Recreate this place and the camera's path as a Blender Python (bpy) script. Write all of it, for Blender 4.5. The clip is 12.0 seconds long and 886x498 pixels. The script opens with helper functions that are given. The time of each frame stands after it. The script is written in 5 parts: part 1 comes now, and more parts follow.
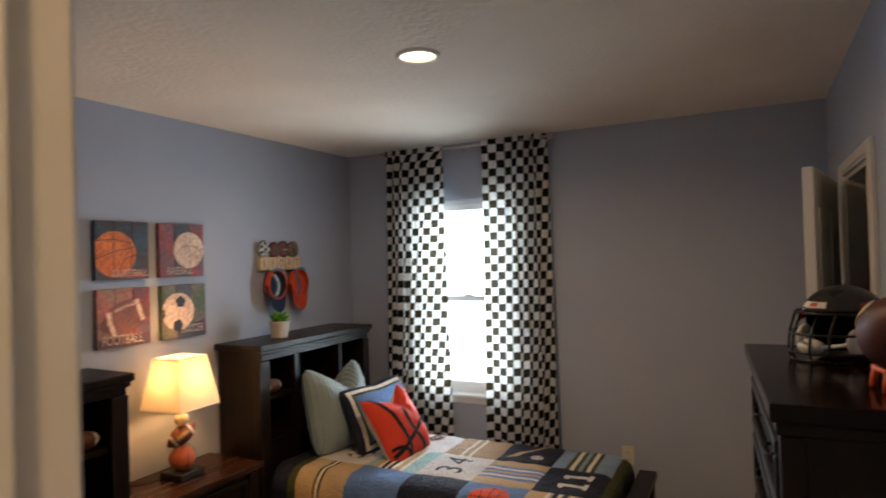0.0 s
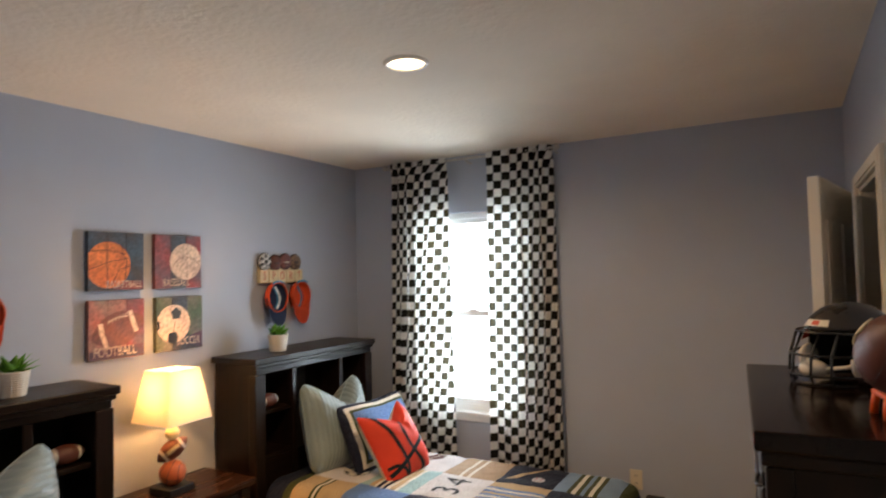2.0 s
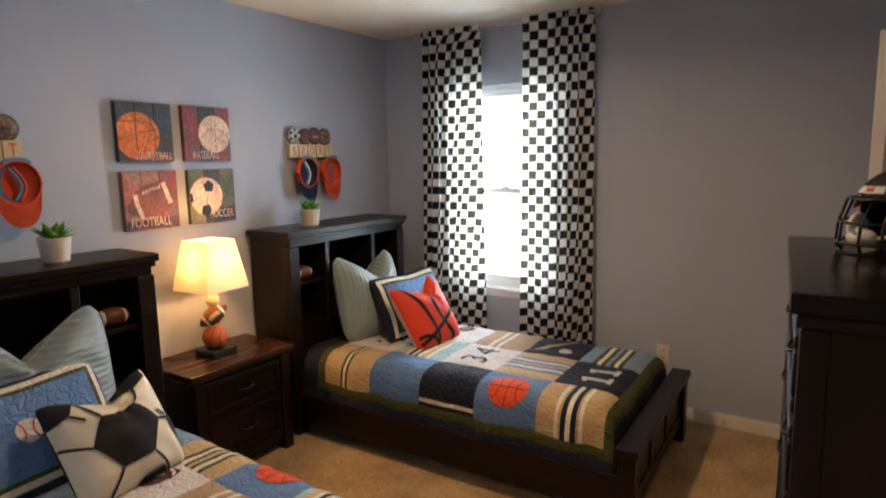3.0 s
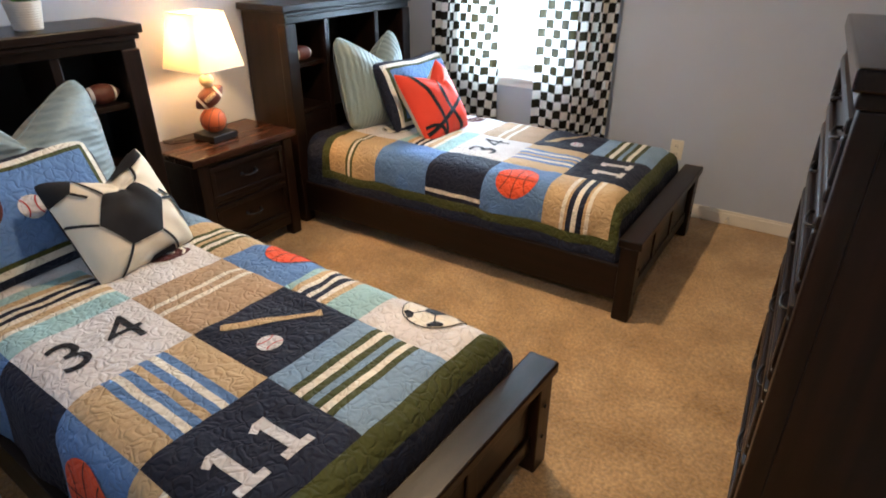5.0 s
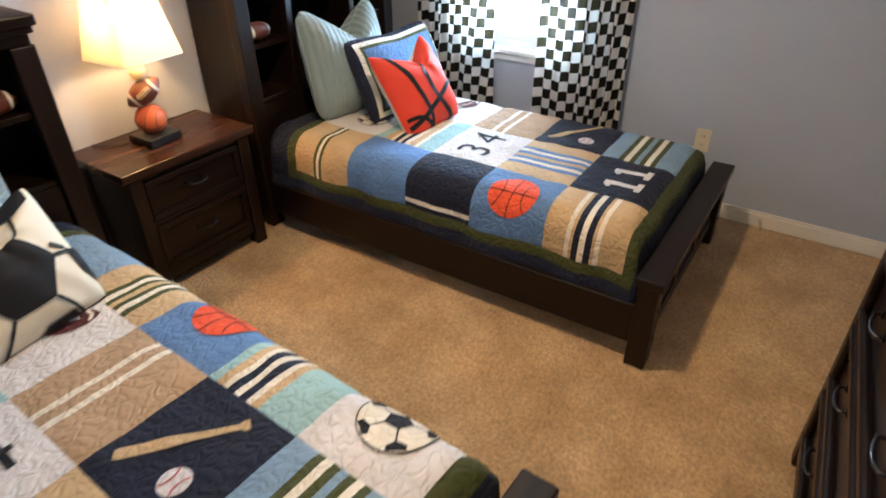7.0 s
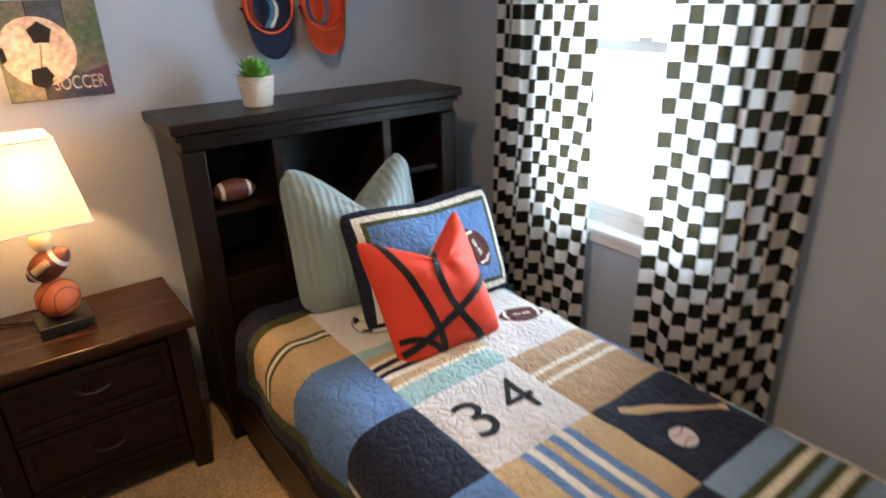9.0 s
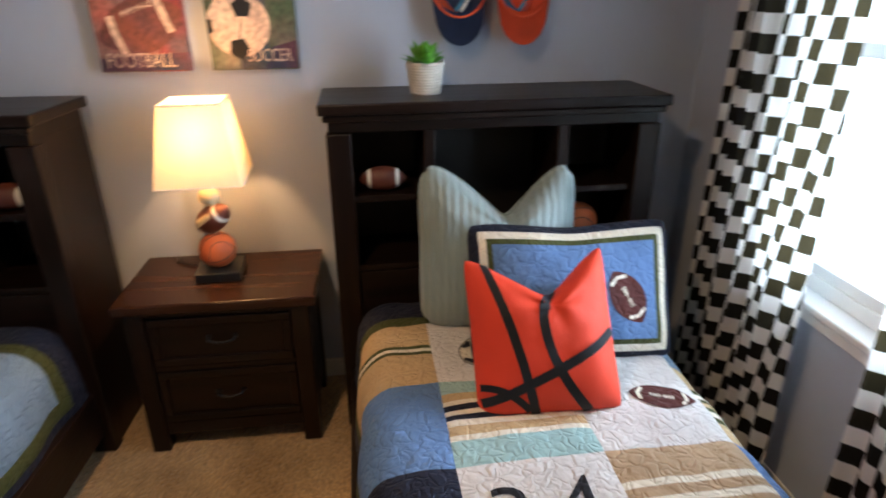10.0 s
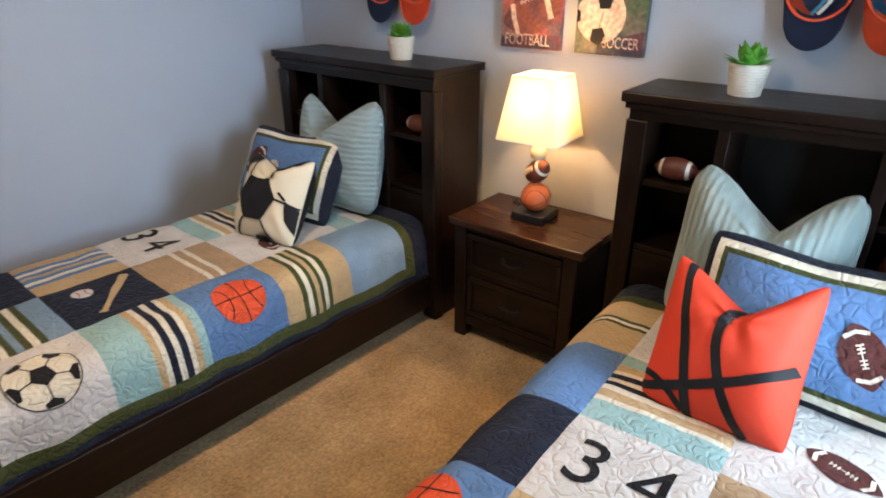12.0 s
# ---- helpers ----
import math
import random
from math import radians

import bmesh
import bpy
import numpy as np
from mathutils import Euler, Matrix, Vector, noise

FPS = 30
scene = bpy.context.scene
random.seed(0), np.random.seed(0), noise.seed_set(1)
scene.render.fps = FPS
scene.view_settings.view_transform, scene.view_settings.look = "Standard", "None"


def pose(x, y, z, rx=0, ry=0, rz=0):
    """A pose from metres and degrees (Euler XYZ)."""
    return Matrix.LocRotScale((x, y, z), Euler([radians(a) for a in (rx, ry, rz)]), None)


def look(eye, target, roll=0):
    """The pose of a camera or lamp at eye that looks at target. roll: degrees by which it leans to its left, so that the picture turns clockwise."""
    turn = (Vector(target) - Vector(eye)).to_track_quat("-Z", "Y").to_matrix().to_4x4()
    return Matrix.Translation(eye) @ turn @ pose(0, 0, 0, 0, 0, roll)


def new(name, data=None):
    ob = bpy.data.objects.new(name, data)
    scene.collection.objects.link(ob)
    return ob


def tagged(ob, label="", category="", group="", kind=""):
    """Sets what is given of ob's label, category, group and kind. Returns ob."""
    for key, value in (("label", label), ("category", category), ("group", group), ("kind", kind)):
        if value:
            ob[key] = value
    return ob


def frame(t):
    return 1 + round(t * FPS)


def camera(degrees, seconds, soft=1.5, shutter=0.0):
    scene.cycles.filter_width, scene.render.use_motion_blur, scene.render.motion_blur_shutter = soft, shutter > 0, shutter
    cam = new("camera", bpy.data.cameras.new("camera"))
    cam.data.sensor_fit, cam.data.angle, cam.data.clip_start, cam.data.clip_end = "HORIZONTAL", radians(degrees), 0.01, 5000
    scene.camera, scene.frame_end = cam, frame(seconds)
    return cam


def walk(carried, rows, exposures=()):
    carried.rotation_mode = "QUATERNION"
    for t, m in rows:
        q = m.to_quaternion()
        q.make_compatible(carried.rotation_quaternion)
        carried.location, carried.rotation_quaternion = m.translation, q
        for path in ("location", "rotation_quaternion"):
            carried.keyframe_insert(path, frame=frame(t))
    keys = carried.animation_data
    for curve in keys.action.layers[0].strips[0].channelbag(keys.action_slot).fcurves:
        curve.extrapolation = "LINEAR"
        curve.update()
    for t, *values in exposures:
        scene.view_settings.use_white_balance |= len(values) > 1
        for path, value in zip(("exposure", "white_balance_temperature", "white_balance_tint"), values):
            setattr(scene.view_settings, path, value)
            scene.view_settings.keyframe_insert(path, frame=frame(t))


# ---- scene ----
cam = camera(72.3, 12.0, soft=1.7, shutter=0.5)
EXPOSURES = [(0, -0.78, 7200, 15), (0.5, -0.38, 7500, 15), (1.5, -0.1, 7500, 15), (2.5, -0.4, 7350, 15), (3.5, -0.1, 7100, 14), (5.5, 0.62, 5950, 8), (6.5, 0.68, 5950, 8),
             (7.0, 0.45, 5850, 8), (9.0, -0.15, 6500, 12), (10.0, -0.38, 6600, 14), (10.5, -0.42, 6350, 14), (11.2, -0.08, 6050, 9), (12, 0.0, 6400, 9)]
PATH = [
    (0, (2.786, -3.858, 1.64), (1.871, -2.08, 1.669), -1.7),
    (0.5, (2.779, -3.776, 1.658), (2.004, -1.933, 1.719), -1.8),
    (1, (2.826, -3.728, 1.669), (2.071, -1.879, 1.777), -1.7),
    (1.5, (2.87, -3.711, 1.664), (2.035, -1.899, 1.79), -1.7),
    (2, (2.876, -3.719, 1.627), (1.889, -1.981, 1.708), -1.3),
    (2.5, (2.881, -3.683, 1.594), (1.803, -2.003, 1.471), -1.2),
    (3, (2.863, -3.664, 1.565), (1.784, -2.005, 1.273), -1.1),
    (3.5, (2.872, -3.627, 1.539), (1.788, -2.012, 1.071), -1.0),
    (5.5, (2.75, -3.579, 1.492), (1.805, -2.133, 0.484), 0.3),
    (6, (2.682, -3.488, 1.495), (1.754, -2.069, 0.434), 0.1),
    (6.5, (2.589, -3.336, 1.543), (1.663, -1.935, 0.457), -0.1),
    (7, (2.563, -3.077, 1.579), (1.617, -1.687, 0.496), -0.6),
    (9, (2.285, -1.781, 1.533), (0.798, -0.696, 0.752), -1.4),
    (9.5, (2.217, -1.462, 1.515), (0.516, -0.764, 0.728), -1.1),
    (10, (2.197, -1.213, 1.495), (0.371, -0.996, 0.708), -0.4),
    (10.5, (2.214, -1.005, 1.458), (0.418, -1.344, 0.645), -0.1),
    (11, (2.289, -0.854, 1.458), (0.626, -1.572, 0.611), -0.3),
    (11.5, (2.35, -0.724, 1.475), (0.802, -1.667, 0.63), 0.0),
    (12, (2.353, -0.563, 1.55), (0.924, -1.686, 0.716), -0.0),
]
walk(cam, [(t, look(eye, target, roll)) for t, eye, target, roll in PATH], exposures=EXPOSURES)

# ---- world and lights ----
ROOM_X, ROOM_Y, ROOM_Z = 3.15, -3.41, 2.44
world = bpy.data.worlds.new("sky")
scene.world = world
world.use_nodes = True
wn = world.node_tree.nodes
sky = wn.new("ShaderNodeTexSky")
sky.sky_type, sky.sun_disc = "NISHITA", False
sky.sun_elevation, sky.sun_rotation = radians(48), radians(200)
world.node_tree.links.new(sky.outputs[0], wn["Background"].inputs[0])
wn["Background"].inputs[1].default_value = 0.15


def lamp(name, kind, m, energy, colour, **more):
    data = bpy.data.lights.new(name, kind)
    data.energy, data.color = energy, colour
    for key, value in more.items():
        if key == "size":
            data.size = value
        elif key == "size_y":
            data.shape, data.size_y = "RECTANGLE", value
        elif key == "radius":
            data.shadow_soft_size = value
        elif key == "angle":
            data.angle = radians(value)
        elif key == "spread":
            data.spread = radians(value)
        elif key == "disk":
            data.shape, data.size = "DISK", value
    ob = new(name, data)
    ob.matrix_world = m
    return ob


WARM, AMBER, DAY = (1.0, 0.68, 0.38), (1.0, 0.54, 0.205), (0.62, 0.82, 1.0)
LAMP_AT = (0.200, -1.755)
LIGHT_AT = (1.63, -1.779, ROOM_Z)
lamp("sun", "SUN", look((0, -8, 12), (0, -1, 0)), 3.0, (1.0, 0.95, 0.88), angle=0.5)
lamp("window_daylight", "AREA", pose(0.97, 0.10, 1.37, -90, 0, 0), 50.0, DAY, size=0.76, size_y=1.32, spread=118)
lamp("ceiling_lamp", "AREA", pose(LIGHT_AT[0], LIGHT_AT[1], ROOM_Z - 0.016, 0, 0, 0), 22.0, WARM, disk=0.13, spread=165)
# unseen lamp, added in the hall because the door jamb is bright
lamp("unseen_hall_lamp", "AREA", pose(2.75, -4.35, ROOM_Z - 0.016, 0, 0, 0), 20.0, WARM, disk=0.13)
lamp("table_lamp_bulb", "POINT", pose(LAMP_AT[0], LAMP_AT[1], 1.080), 15.0, AMBER, radius=0.03)


# ---- materials ----
def socket(node, name):
    return node.inputs[name]


def material(name, colour, rough=0.5, var=0.12, scale=6.0, bump=0.0, bscale=150.0, metal=0.0, stretch=(1, 1, 1), second=None, spec=0.5, sheen=0.0, trans=0.0, stain=0.0):
    m = bpy.data.materials.new(name)
    m.use_nodes = True
    n, l = m.node_tree.nodes, m.node_tree.links
    b = n["Principled BSDF"]
    tc, mp = n.new("ShaderNodeTexCoord"), n.new("ShaderNodeMapping")
    mp.inputs["Scale"].default_value = stretch
    l.new(tc.outputs["Object"], mp.inputs[0])
    big = n.new("ShaderNodeTexNoise")
    big.inputs["Scale"].default_value, big.inputs["Detail"].default_value = scale, 6
    l.new(mp.outputs[0], big.inputs["Vector"])
    mix = n.new("ShaderNodeMix")
    mix.data_type = "RGBA"
    low = second or tuple(c * (1 - var) for c in colour)
    high = colour if second else tuple(min(1, c * (1 + var)) for c in colour)
    mix.inputs[6].default_value, mix.inputs[7].default_value = (*low, 1), (*high, 1)
    ramp = n.new("ShaderNodeMapRange")
    ramp.inputs[1].default_value, ramp.inputs[2].default_value = 0.32, 0.68
    l.new(big.outputs[0], ramp.inputs[0])
    l.new(ramp.outputs[0], mix.inputs[0])
    last = mix.outputs[2]
    fine = n.new("ShaderNodeTexNoise")
    fine.inputs["Scale"].default_value, fine.inputs["Detail"].default_value = bscale, 3
    l.new(mp.outputs[0], fine.inputs["Vector"])
    if stain:
        patch = n.new("ShaderNodeMix")
        patch.data_type, patch.blend_type = "RGBA", "MULTIPLY"
        grey = n.new("ShaderNodeMapRange")
        grey.inputs[1].default_value, grey.inputs[2].default_value = 0.3, 0.7
        grey.inputs[3].default_value, grey.inputs[4].default_value = 1 - stain, 1 + stain
        l.new(fine.outputs[0], grey.inputs[0])
        patch.inputs[0].default_value = 1
        l.new(last, patch.inputs[6])
        l.new(grey.outputs[0], patch.inputs[7])
        last = patch.outputs[2]
    l.new(last, b.inputs["Base Color"])
    rr = n.new("ShaderNodeMapRange")
    rr.inputs[3].default_value, rr.inputs[4].default_value = max(0.02, rough - 0.07), min(1, rough + 0.07)
    l.new(big.outputs[0], rr.inputs[0])
    l.new(rr.outputs[0], b.inputs["Roughness"])
    b.inputs["Metallic"].default_value = metal
    b.inputs["Specular IOR Level"].default_value = spec
    b.inputs["Sheen Weight"].default_value = sheen
    b.inputs["Transmission Weight"].default_value = trans
    if bump:
        bp = n.new("ShaderNodeBump")
        bp.inputs["Strength"].default_value, bp.inputs["Distance"].default_value = 1.0, bump
        l.new(fine.outputs[0], bp.inputs["Height"])
        l.new(bp.outputs[0], b.inputs["Normal"])
    return m


def quilt_cloth(name, colour, var=0.10):
    """Cotton with meandering quilting stitches pressed into it."""
    m = material(name, colour, 0.78, var, 9, 0.0, 420, spec=0.26, sheen=0.04)
    n, l = m.node_tree.nodes, m.node_tree.links
    b = n["Principled BSDF"]
    tc = n.new("ShaderNodeTexCoord")
    warp = n.new("ShaderNodeTexNoise")
    warp.inputs["Scale"].default_value, warp.inputs["Detail"].default_value = 22, 1
    add = n.new("ShaderNodeMix")
    add.data_type, add.blend_type = "RGBA", "ADD"
    add.inputs[0].default_value = 0.075
    l.new(tc.outputs["Object"], warp.inputs["Vector"])
    l.new(tc.outputs["Object"], add.inputs[6])
    l.new(warp.outputs[1], add.inputs[7])
    vor = n.new("ShaderNodeTexVoronoi")
    vor.feature = "DISTANCE_TO_EDGE"
    vor.inputs["Scale"].default_value = 27
    l.new(add.outputs[2], vor.inputs["Vector"])
    cl = n.new("ShaderNodeMapRange")
    cl.inputs[2].default_value = 0.22
    l.new(vor.outputs["Distance"], cl.inputs[0])
    fine = n.new("ShaderNodeTexNoise")
    fine.inputs["Scale"].default_value = 60
    l.new(tc.outputs["Object"], fine.inputs["Vector"])
    sm = n.new("ShaderNodeMath")
    sm.operation = "MULTIPLY_ADD"
    sm.inputs[1].default_value = 0.75
    l.new(fine.outputs[0], sm.inputs[0])
    l.new(cl.outputs[0], sm.inputs[2])
    bp = n.new("ShaderNodeBump")
    bp.inputs["Distance"].default_value, bp.inputs["Strength"].default_value = 0.0036, 0.85
    l.new(sm.outputs[0], bp.inputs["Height"])
    l.new(bp.outputs[0], b.inputs["Normal"])
    return m


def wood(name, dark, light, rough, axis):
    s = [26.0, 26.0, 26.0]
    s[axis] = 1.6
    return material(name, light, rough, 0, 1.0, 0.0006, 4.0, stretch=tuple(s), second=dark, spec=0.28)


def ribbed(name, colour, axis):
    """Satin sewn in narrow pleats across one axis."""
    m = material(name, colour, 0.42, 0.07, 4, 0.0, 60, spec=0.4, sheen=0.35)
    n, l = m.node_tree.nodes, m.node_tree.links
    tc, wv, nz = n.new("ShaderNodeTexCoord"), n.new("ShaderNodeTexWave"), n.new("ShaderNodeTexNoise")
    wv.bands_direction = "XYZ"[axis]
    wv.inputs["Scale"].default_value, wv.inputs["Distortion"].default_value, wv.inputs["Detail"].default_value = 13.0, 1.6, 1.0
    wv.inputs["Detail Scale"].default_value = 2.0
    nz.inputs["Scale"].default_value = 26
    l.new(tc.outputs["Object"], wv.inputs["Vector"])
    l.new(tc.outputs["Object"], nz.inputs["Vector"])
    sm = n.new("ShaderNodeMath")
    sm.operation = "MULTIPLY_ADD"
    sm.inputs[1].default_value = 0.7
    l.new(nz.outputs[0], sm.inputs[0])
    l.new(wv.outputs[1], sm.inputs[2])
    bp = n.new("ShaderNodeBump")
    bp.inputs["Distance"].default_value, bp.inputs["Strength"].default_value = 0.003, 0.8
    l.new(sm.outputs[0], bp.inputs["Height"])
    l.new(bp.outputs[0], n["Principled BSDF"].inputs["Normal"])
    return m


WALL = material("wall_paint", (0.43, 0.48, 0.575), 0.75, 0.03, 1.2, 0.0008, 160, spec=0.3)
CEIL = material("ceiling_texture", (0.84, 0.77, 0.66), 0.9, 0.03, 3, 0.004, 38, spec=0.2)
TRIM = material("trim_paint", (0.80, 0.77, 0.70), 0.4, 0.04, 4, 0.0003, 60)
CARPET = material("carpet", (0.52, 0.345, 0.178), 0.95, 0, 4.6, 0.011, 85, second=(0.34, 0.212, 0.100), spec=0.1, sheen=0.3, stain=0.30)
WOOD = wood("espresso_wood", (0.004, 0.0022, 0.0016), (0.013, 0.0055, 0.0036), 0.34, 1)
WOODX = wood("espresso_wood_lengthwise", (0.004, 0.0022, 0.0016), (0.013, 0.0055, 0.0036), 0.38, 0)
WOODZ = wood("espresso_wood_upright", (0.005, 0.0026, 0.0019), (0.017, 0.0072, 0.0044), 0.36, 2)
TOPWOOD = wood("polished_brown_top", (0.022, 0.0085, 0.0048), (0.042, 0.016, 0.0082), 0.26, 1)
CHESTTOP = wood("glossy_black_brown_top", (0.006, 0.003, 0.002), (0.012, 0.005, 0.0035), 0.16, 1)
INNER = material("near_black_inside", (0.006, 0.004, 0.0034), 0.55, 0.2, 8, 0.0003, 60)
METAL = material("blackened_metal", (0.05, 0.05, 0.055), 0.32, 0.1, 20, 0, 50, metal=0.9)
STEEL = material("brushed_nickel", (0.55, 0.53, 0.5), 0.3, 0.06, 20, 0, 50, metal=1.0)
NAVY = quilt_cloth("navy_cotton", (0.009, 0.0125, 0.030))
BLUE = quilt_cloth("denim_blue_cotton", (0.105, 0.20, 0.40))
SKY = quilt_cloth("pale_blue_cotton", (0.20, 0.30, 0.42))
TAN = quilt_cloth("tan_cotton", (0.50, 0.35, 0.19))
BROWN = quilt_cloth("light_brown_cotton", (0.40, 0.27, 0.16))
WHITE = quilt_cloth("off_white_cotton", (0.62, 0.59, 0.58))
TEAL = quilt_cloth("pale_teal_cotton", (0.30, 0.47, 0.48))
OLIVE = quilt_cloth("olive_cotton", (0.055, 0.065, 0.018))
CREAM = quilt_cloth("cream_cotton", (0.72, 0.66, 0.55))
ORANGE = quilt_cloth("orange_cotton", (0.70, 0.085, 0.030))
BLACKC = quilt_cloth("black_cotton", (0.010, 0.010, 0.014))
MAROON = quilt_cloth("maroon_cotton", (0.085, 0.022, 0.020))
REDTH = material("red_thread", (0.45, 0.03, 0.03), 0.8)
SATIN_H = ribbed("grey_blue_pleated_satin", (0.25, 0.33, 0.35), 2)
SATIN_V = ribbed("grey_green_pleated_satin", (0.25, 0.32, 0.315), 1)
ORANGEP = material("orange_canvas", (0.74, 0.060, 0.028), 0.7, 0.06, 6, 0.0012, 30, spec=0.3)
BLACKP = material("black_canvas", (0.012, 0.012, 0.015), 0.7, 0.15, 12, 0.0004, 300, spec=0.3)
IVORYP = material("ivory_canvas", (0.76, 0.69, 0.55), 0.75, 0.04, 6, 0.0010, 30, spec=0.3)
LEATHER = material("brown_football_leather", (0.115, 0.030, 0.018), 0.45, 0.2, 25, 0.0010, 380)
BBALL = material("basketball_rubber", (0.62, 0.14, 0.045), 0.5, 0.12, 12, 0.0008, 500)
BLACK = material("black_paint", (0.010, 0.010, 0.011), 0.4, 0.2, 12)
WHITEP = material("white_paint", (0.75, 0.73, 0.68), 0.5, 0.06, 12)
YELLOWP = material("cream_ceramic", (0.72, 0.62, 0.40), 0.4, 0.08, 14)
LACE = material("pale_lacing", (0.65, 0.62, 0.5), 0.7, 0.08, 60)
POT = material("off_white_ribbed_ceramic", (0.66, 0.60, 0.52), 0.6, 0.08, 10, 0.0008, 120)
LEAF = material("green_leaf", (0.10, 0.32, 0.030), 0.45, 0.3, 30, 0.0004, 100, spec=0.4)
SOIL = material("dark_soil", (0.03, 0.02, 0.015), 0.95, 0.3, 60, 0.004, 200)
VINYL = material("white_vinyl", (0.80, 0.80, 0.78), 0.35, 0.03, 5)
OUTLET = material("ivory_plastic", (0.72, 0.66, 0.52), 0.4, 0.03, 5)
CAPNAVY = material("navy_cap_cloth", (0.018, 0.032, 0.085), 0.8, 0.15, 14, 0.0006, 400)
CAPORANGE = material("orange_cap_cloth", (0.72, 0.085, 0.025), 0.8, 0.1, 14, 0.0006, 400)
CAPTEAL = material("blue_cap_panel", (0.05, 0.22, 0.36), 0.8, 0.15, 14, 0.0006, 400)
BLOCK = material("pale_wood_block", (0.62, 0.48, 0.27), 0.6, 0.12, 20, 0.0006, 90)
RED = material("red_paint", (0.50, 0.05, 0.03), 0.5, 0.1, 20)
GREYM = material("gunmetal_shell", (0.045, 0.043, 0.042), 0.28, 0.12, 8, metal=0.35)
PLASTIC = material("orange_plastic", (0.85, 0.12, 0.015), 0.35, 0.04, 6)
GRASS = material("lawn", (0.10, 0.16, 0.05), 0.9, 0.3, 2, 0.02, 30)


def painted(name, colours, scale=9.0):
    """Mottled, brushed paint of two colours on boards."""
    return material(name, colours[0], 0.6, 0, scale, 0.0006, 60, second=colours[1], stain=0.35)


ART_DARK = painted("dark_blue_grey_art", ((0.035, 0.07, 0.11), (0.055, 0.04, 0.04)))
ART_RED = painted("faded_red_art", ((0.28, 0.05, 0.05), (0.10, 0.07, 0.09)))
ART_GREEN = painted("green_grey_art", ((0.05, 0.09, 0.05), (0.16, 0.13, 0.10)))
ART_MIX = painted("red_and_grey_art", ((0.36, 0.10, 0.08), (0.17, 0.17, 0.16)), 6)
ART_ORANGE = painted("orange_ball_art", ((0.72, 0.20, 0.05), (0.52, 0.12, 0.03)))
ART_CREAM = painted("cream_ball_art", ((0.72, 0.55, 0.42), (0.50, 0.34, 0.27)))
ART_BROWN = painted("brown_ball_art", ((0.20, 0.06, 0.04), (0.10, 0.04, 0.05)))
ART_NAVY = painted("navy_band_art", ((0.03, 0.035, 0.07), (0.10, 0.03, 0.05)))


def glow(name, colour, strength, base=None):
    m = bpy.data.materials.new(name)
    m.use_nodes = True
    b = m.node_tree.nodes["Principled BSDF"]
    b.inputs["Base Color"].default_value = (*(base or colour), 1)
    b.inputs["Emission Color"].default_value = (*colour, 1)
    b.inputs["Emission Strength"].default_value = strength
    return m


LED = glow("lit_diffuser", (1.0, 0.80, 0.52), 9.0)


def mix_cloth(name, colour, see, pass_light, checks=None):
    """A thin cloth that lets light through; checks: the size of its dark blocks across and up."""
    m = bpy.data.materials.new(name)
    m.use_nodes = True
    n, l = m.node_tree.nodes, m.node_tree.links
    for node in list(n):
        n.remove(node)
    out = n.new("ShaderNodeOutputMaterial")
    d, t, c = n.new("ShaderNodeBsdfDiffuse"), n.new("ShaderNodeBsdfTranslucent"), n.new("ShaderNodeBsdfTransparent")
    a, b = n.new("ShaderNodeMixShader"), n.new("ShaderNodeMixShader")
    l.new(d.outputs[0], a.inputs[1])
    l.new(t.outputs[0], a.inputs[2])
    l.new(a.outputs[0], b.inputs[1])
    l.new(c.outputs[0], b.inputs[2])
    l.new(b.outputs[0], out.inputs[0])
    a.inputs[0].default_value, b.inputs[0].default_value = pass_light, see
    tc = n.new("ShaderNodeTexCoord")
    weave = n.new("ShaderNodeTexNoise")
    weave.inputs["Scale"].default_value = 90
    l.new(tc.outputs["Object"], weave.inputs["Vector"])
    bp = n.new("ShaderNodeBump")
    bp.inputs["Distance"].default_value = 0.0006
    l.new(weave.outputs[0], bp.inputs["Height"])
    l.new(bp.outputs[0], d.inputs["Normal"])
    if checks:
        mp = n.new("ShaderNodeMapping")
        mp.inputs["Scale"].default_value = (1 / checks[0], 1 / checks[1], 1)
        mp.inputs["Location"].default_value = (0, 0, 0.5)
        l.new(tc.outputs["UV"], mp.inputs[0])
        ck = n.new("ShaderNodeTexChecker")
        ck.inputs["Scale"].default_value = 1
        ck.inputs["Color1"].default_value, ck.inputs["Color2"].default_value = (*colour, 1), (0.012, 0.012, 0.014, 1)
        l.new(mp.outputs[0], ck.inputs["Vector"])
        l.new(ck.outputs[0], d.inputs[0])
        tint = n.new("ShaderNodeMix")
        tint.data_type = "RGBA"
        tint.inputs[6].default_value, tint.inputs[7].default_value = (0.045, 0.034, 0.016, 1), (*colour, 1)
        l.new(ck.outputs[1], tint.inputs[0])
        l.new(tint.outputs[2], t.inputs[0])
        op = n.new("ShaderNodeMapRange")
        op.inputs[3].default_value, op.inputs[4].default_value = see * 0.25, see
        l.new(ck.outputs[1], op.inputs[0])
        l.new(op.outputs[0], b.inputs[0])
    else:
        d.inputs[0].default_value = t.inputs[0].default_value = (*colour, 1)
    return m


CURTAIN = mix_cloth("checked_sheer_cloth", (0.80, 0.78, 0.74), 0.012, 0.40, (0.063, 0.053))
SHADE = mix_cloth("cream_linen_shade", (0.86, 0.74, 0.56), 0.0, 0.22)

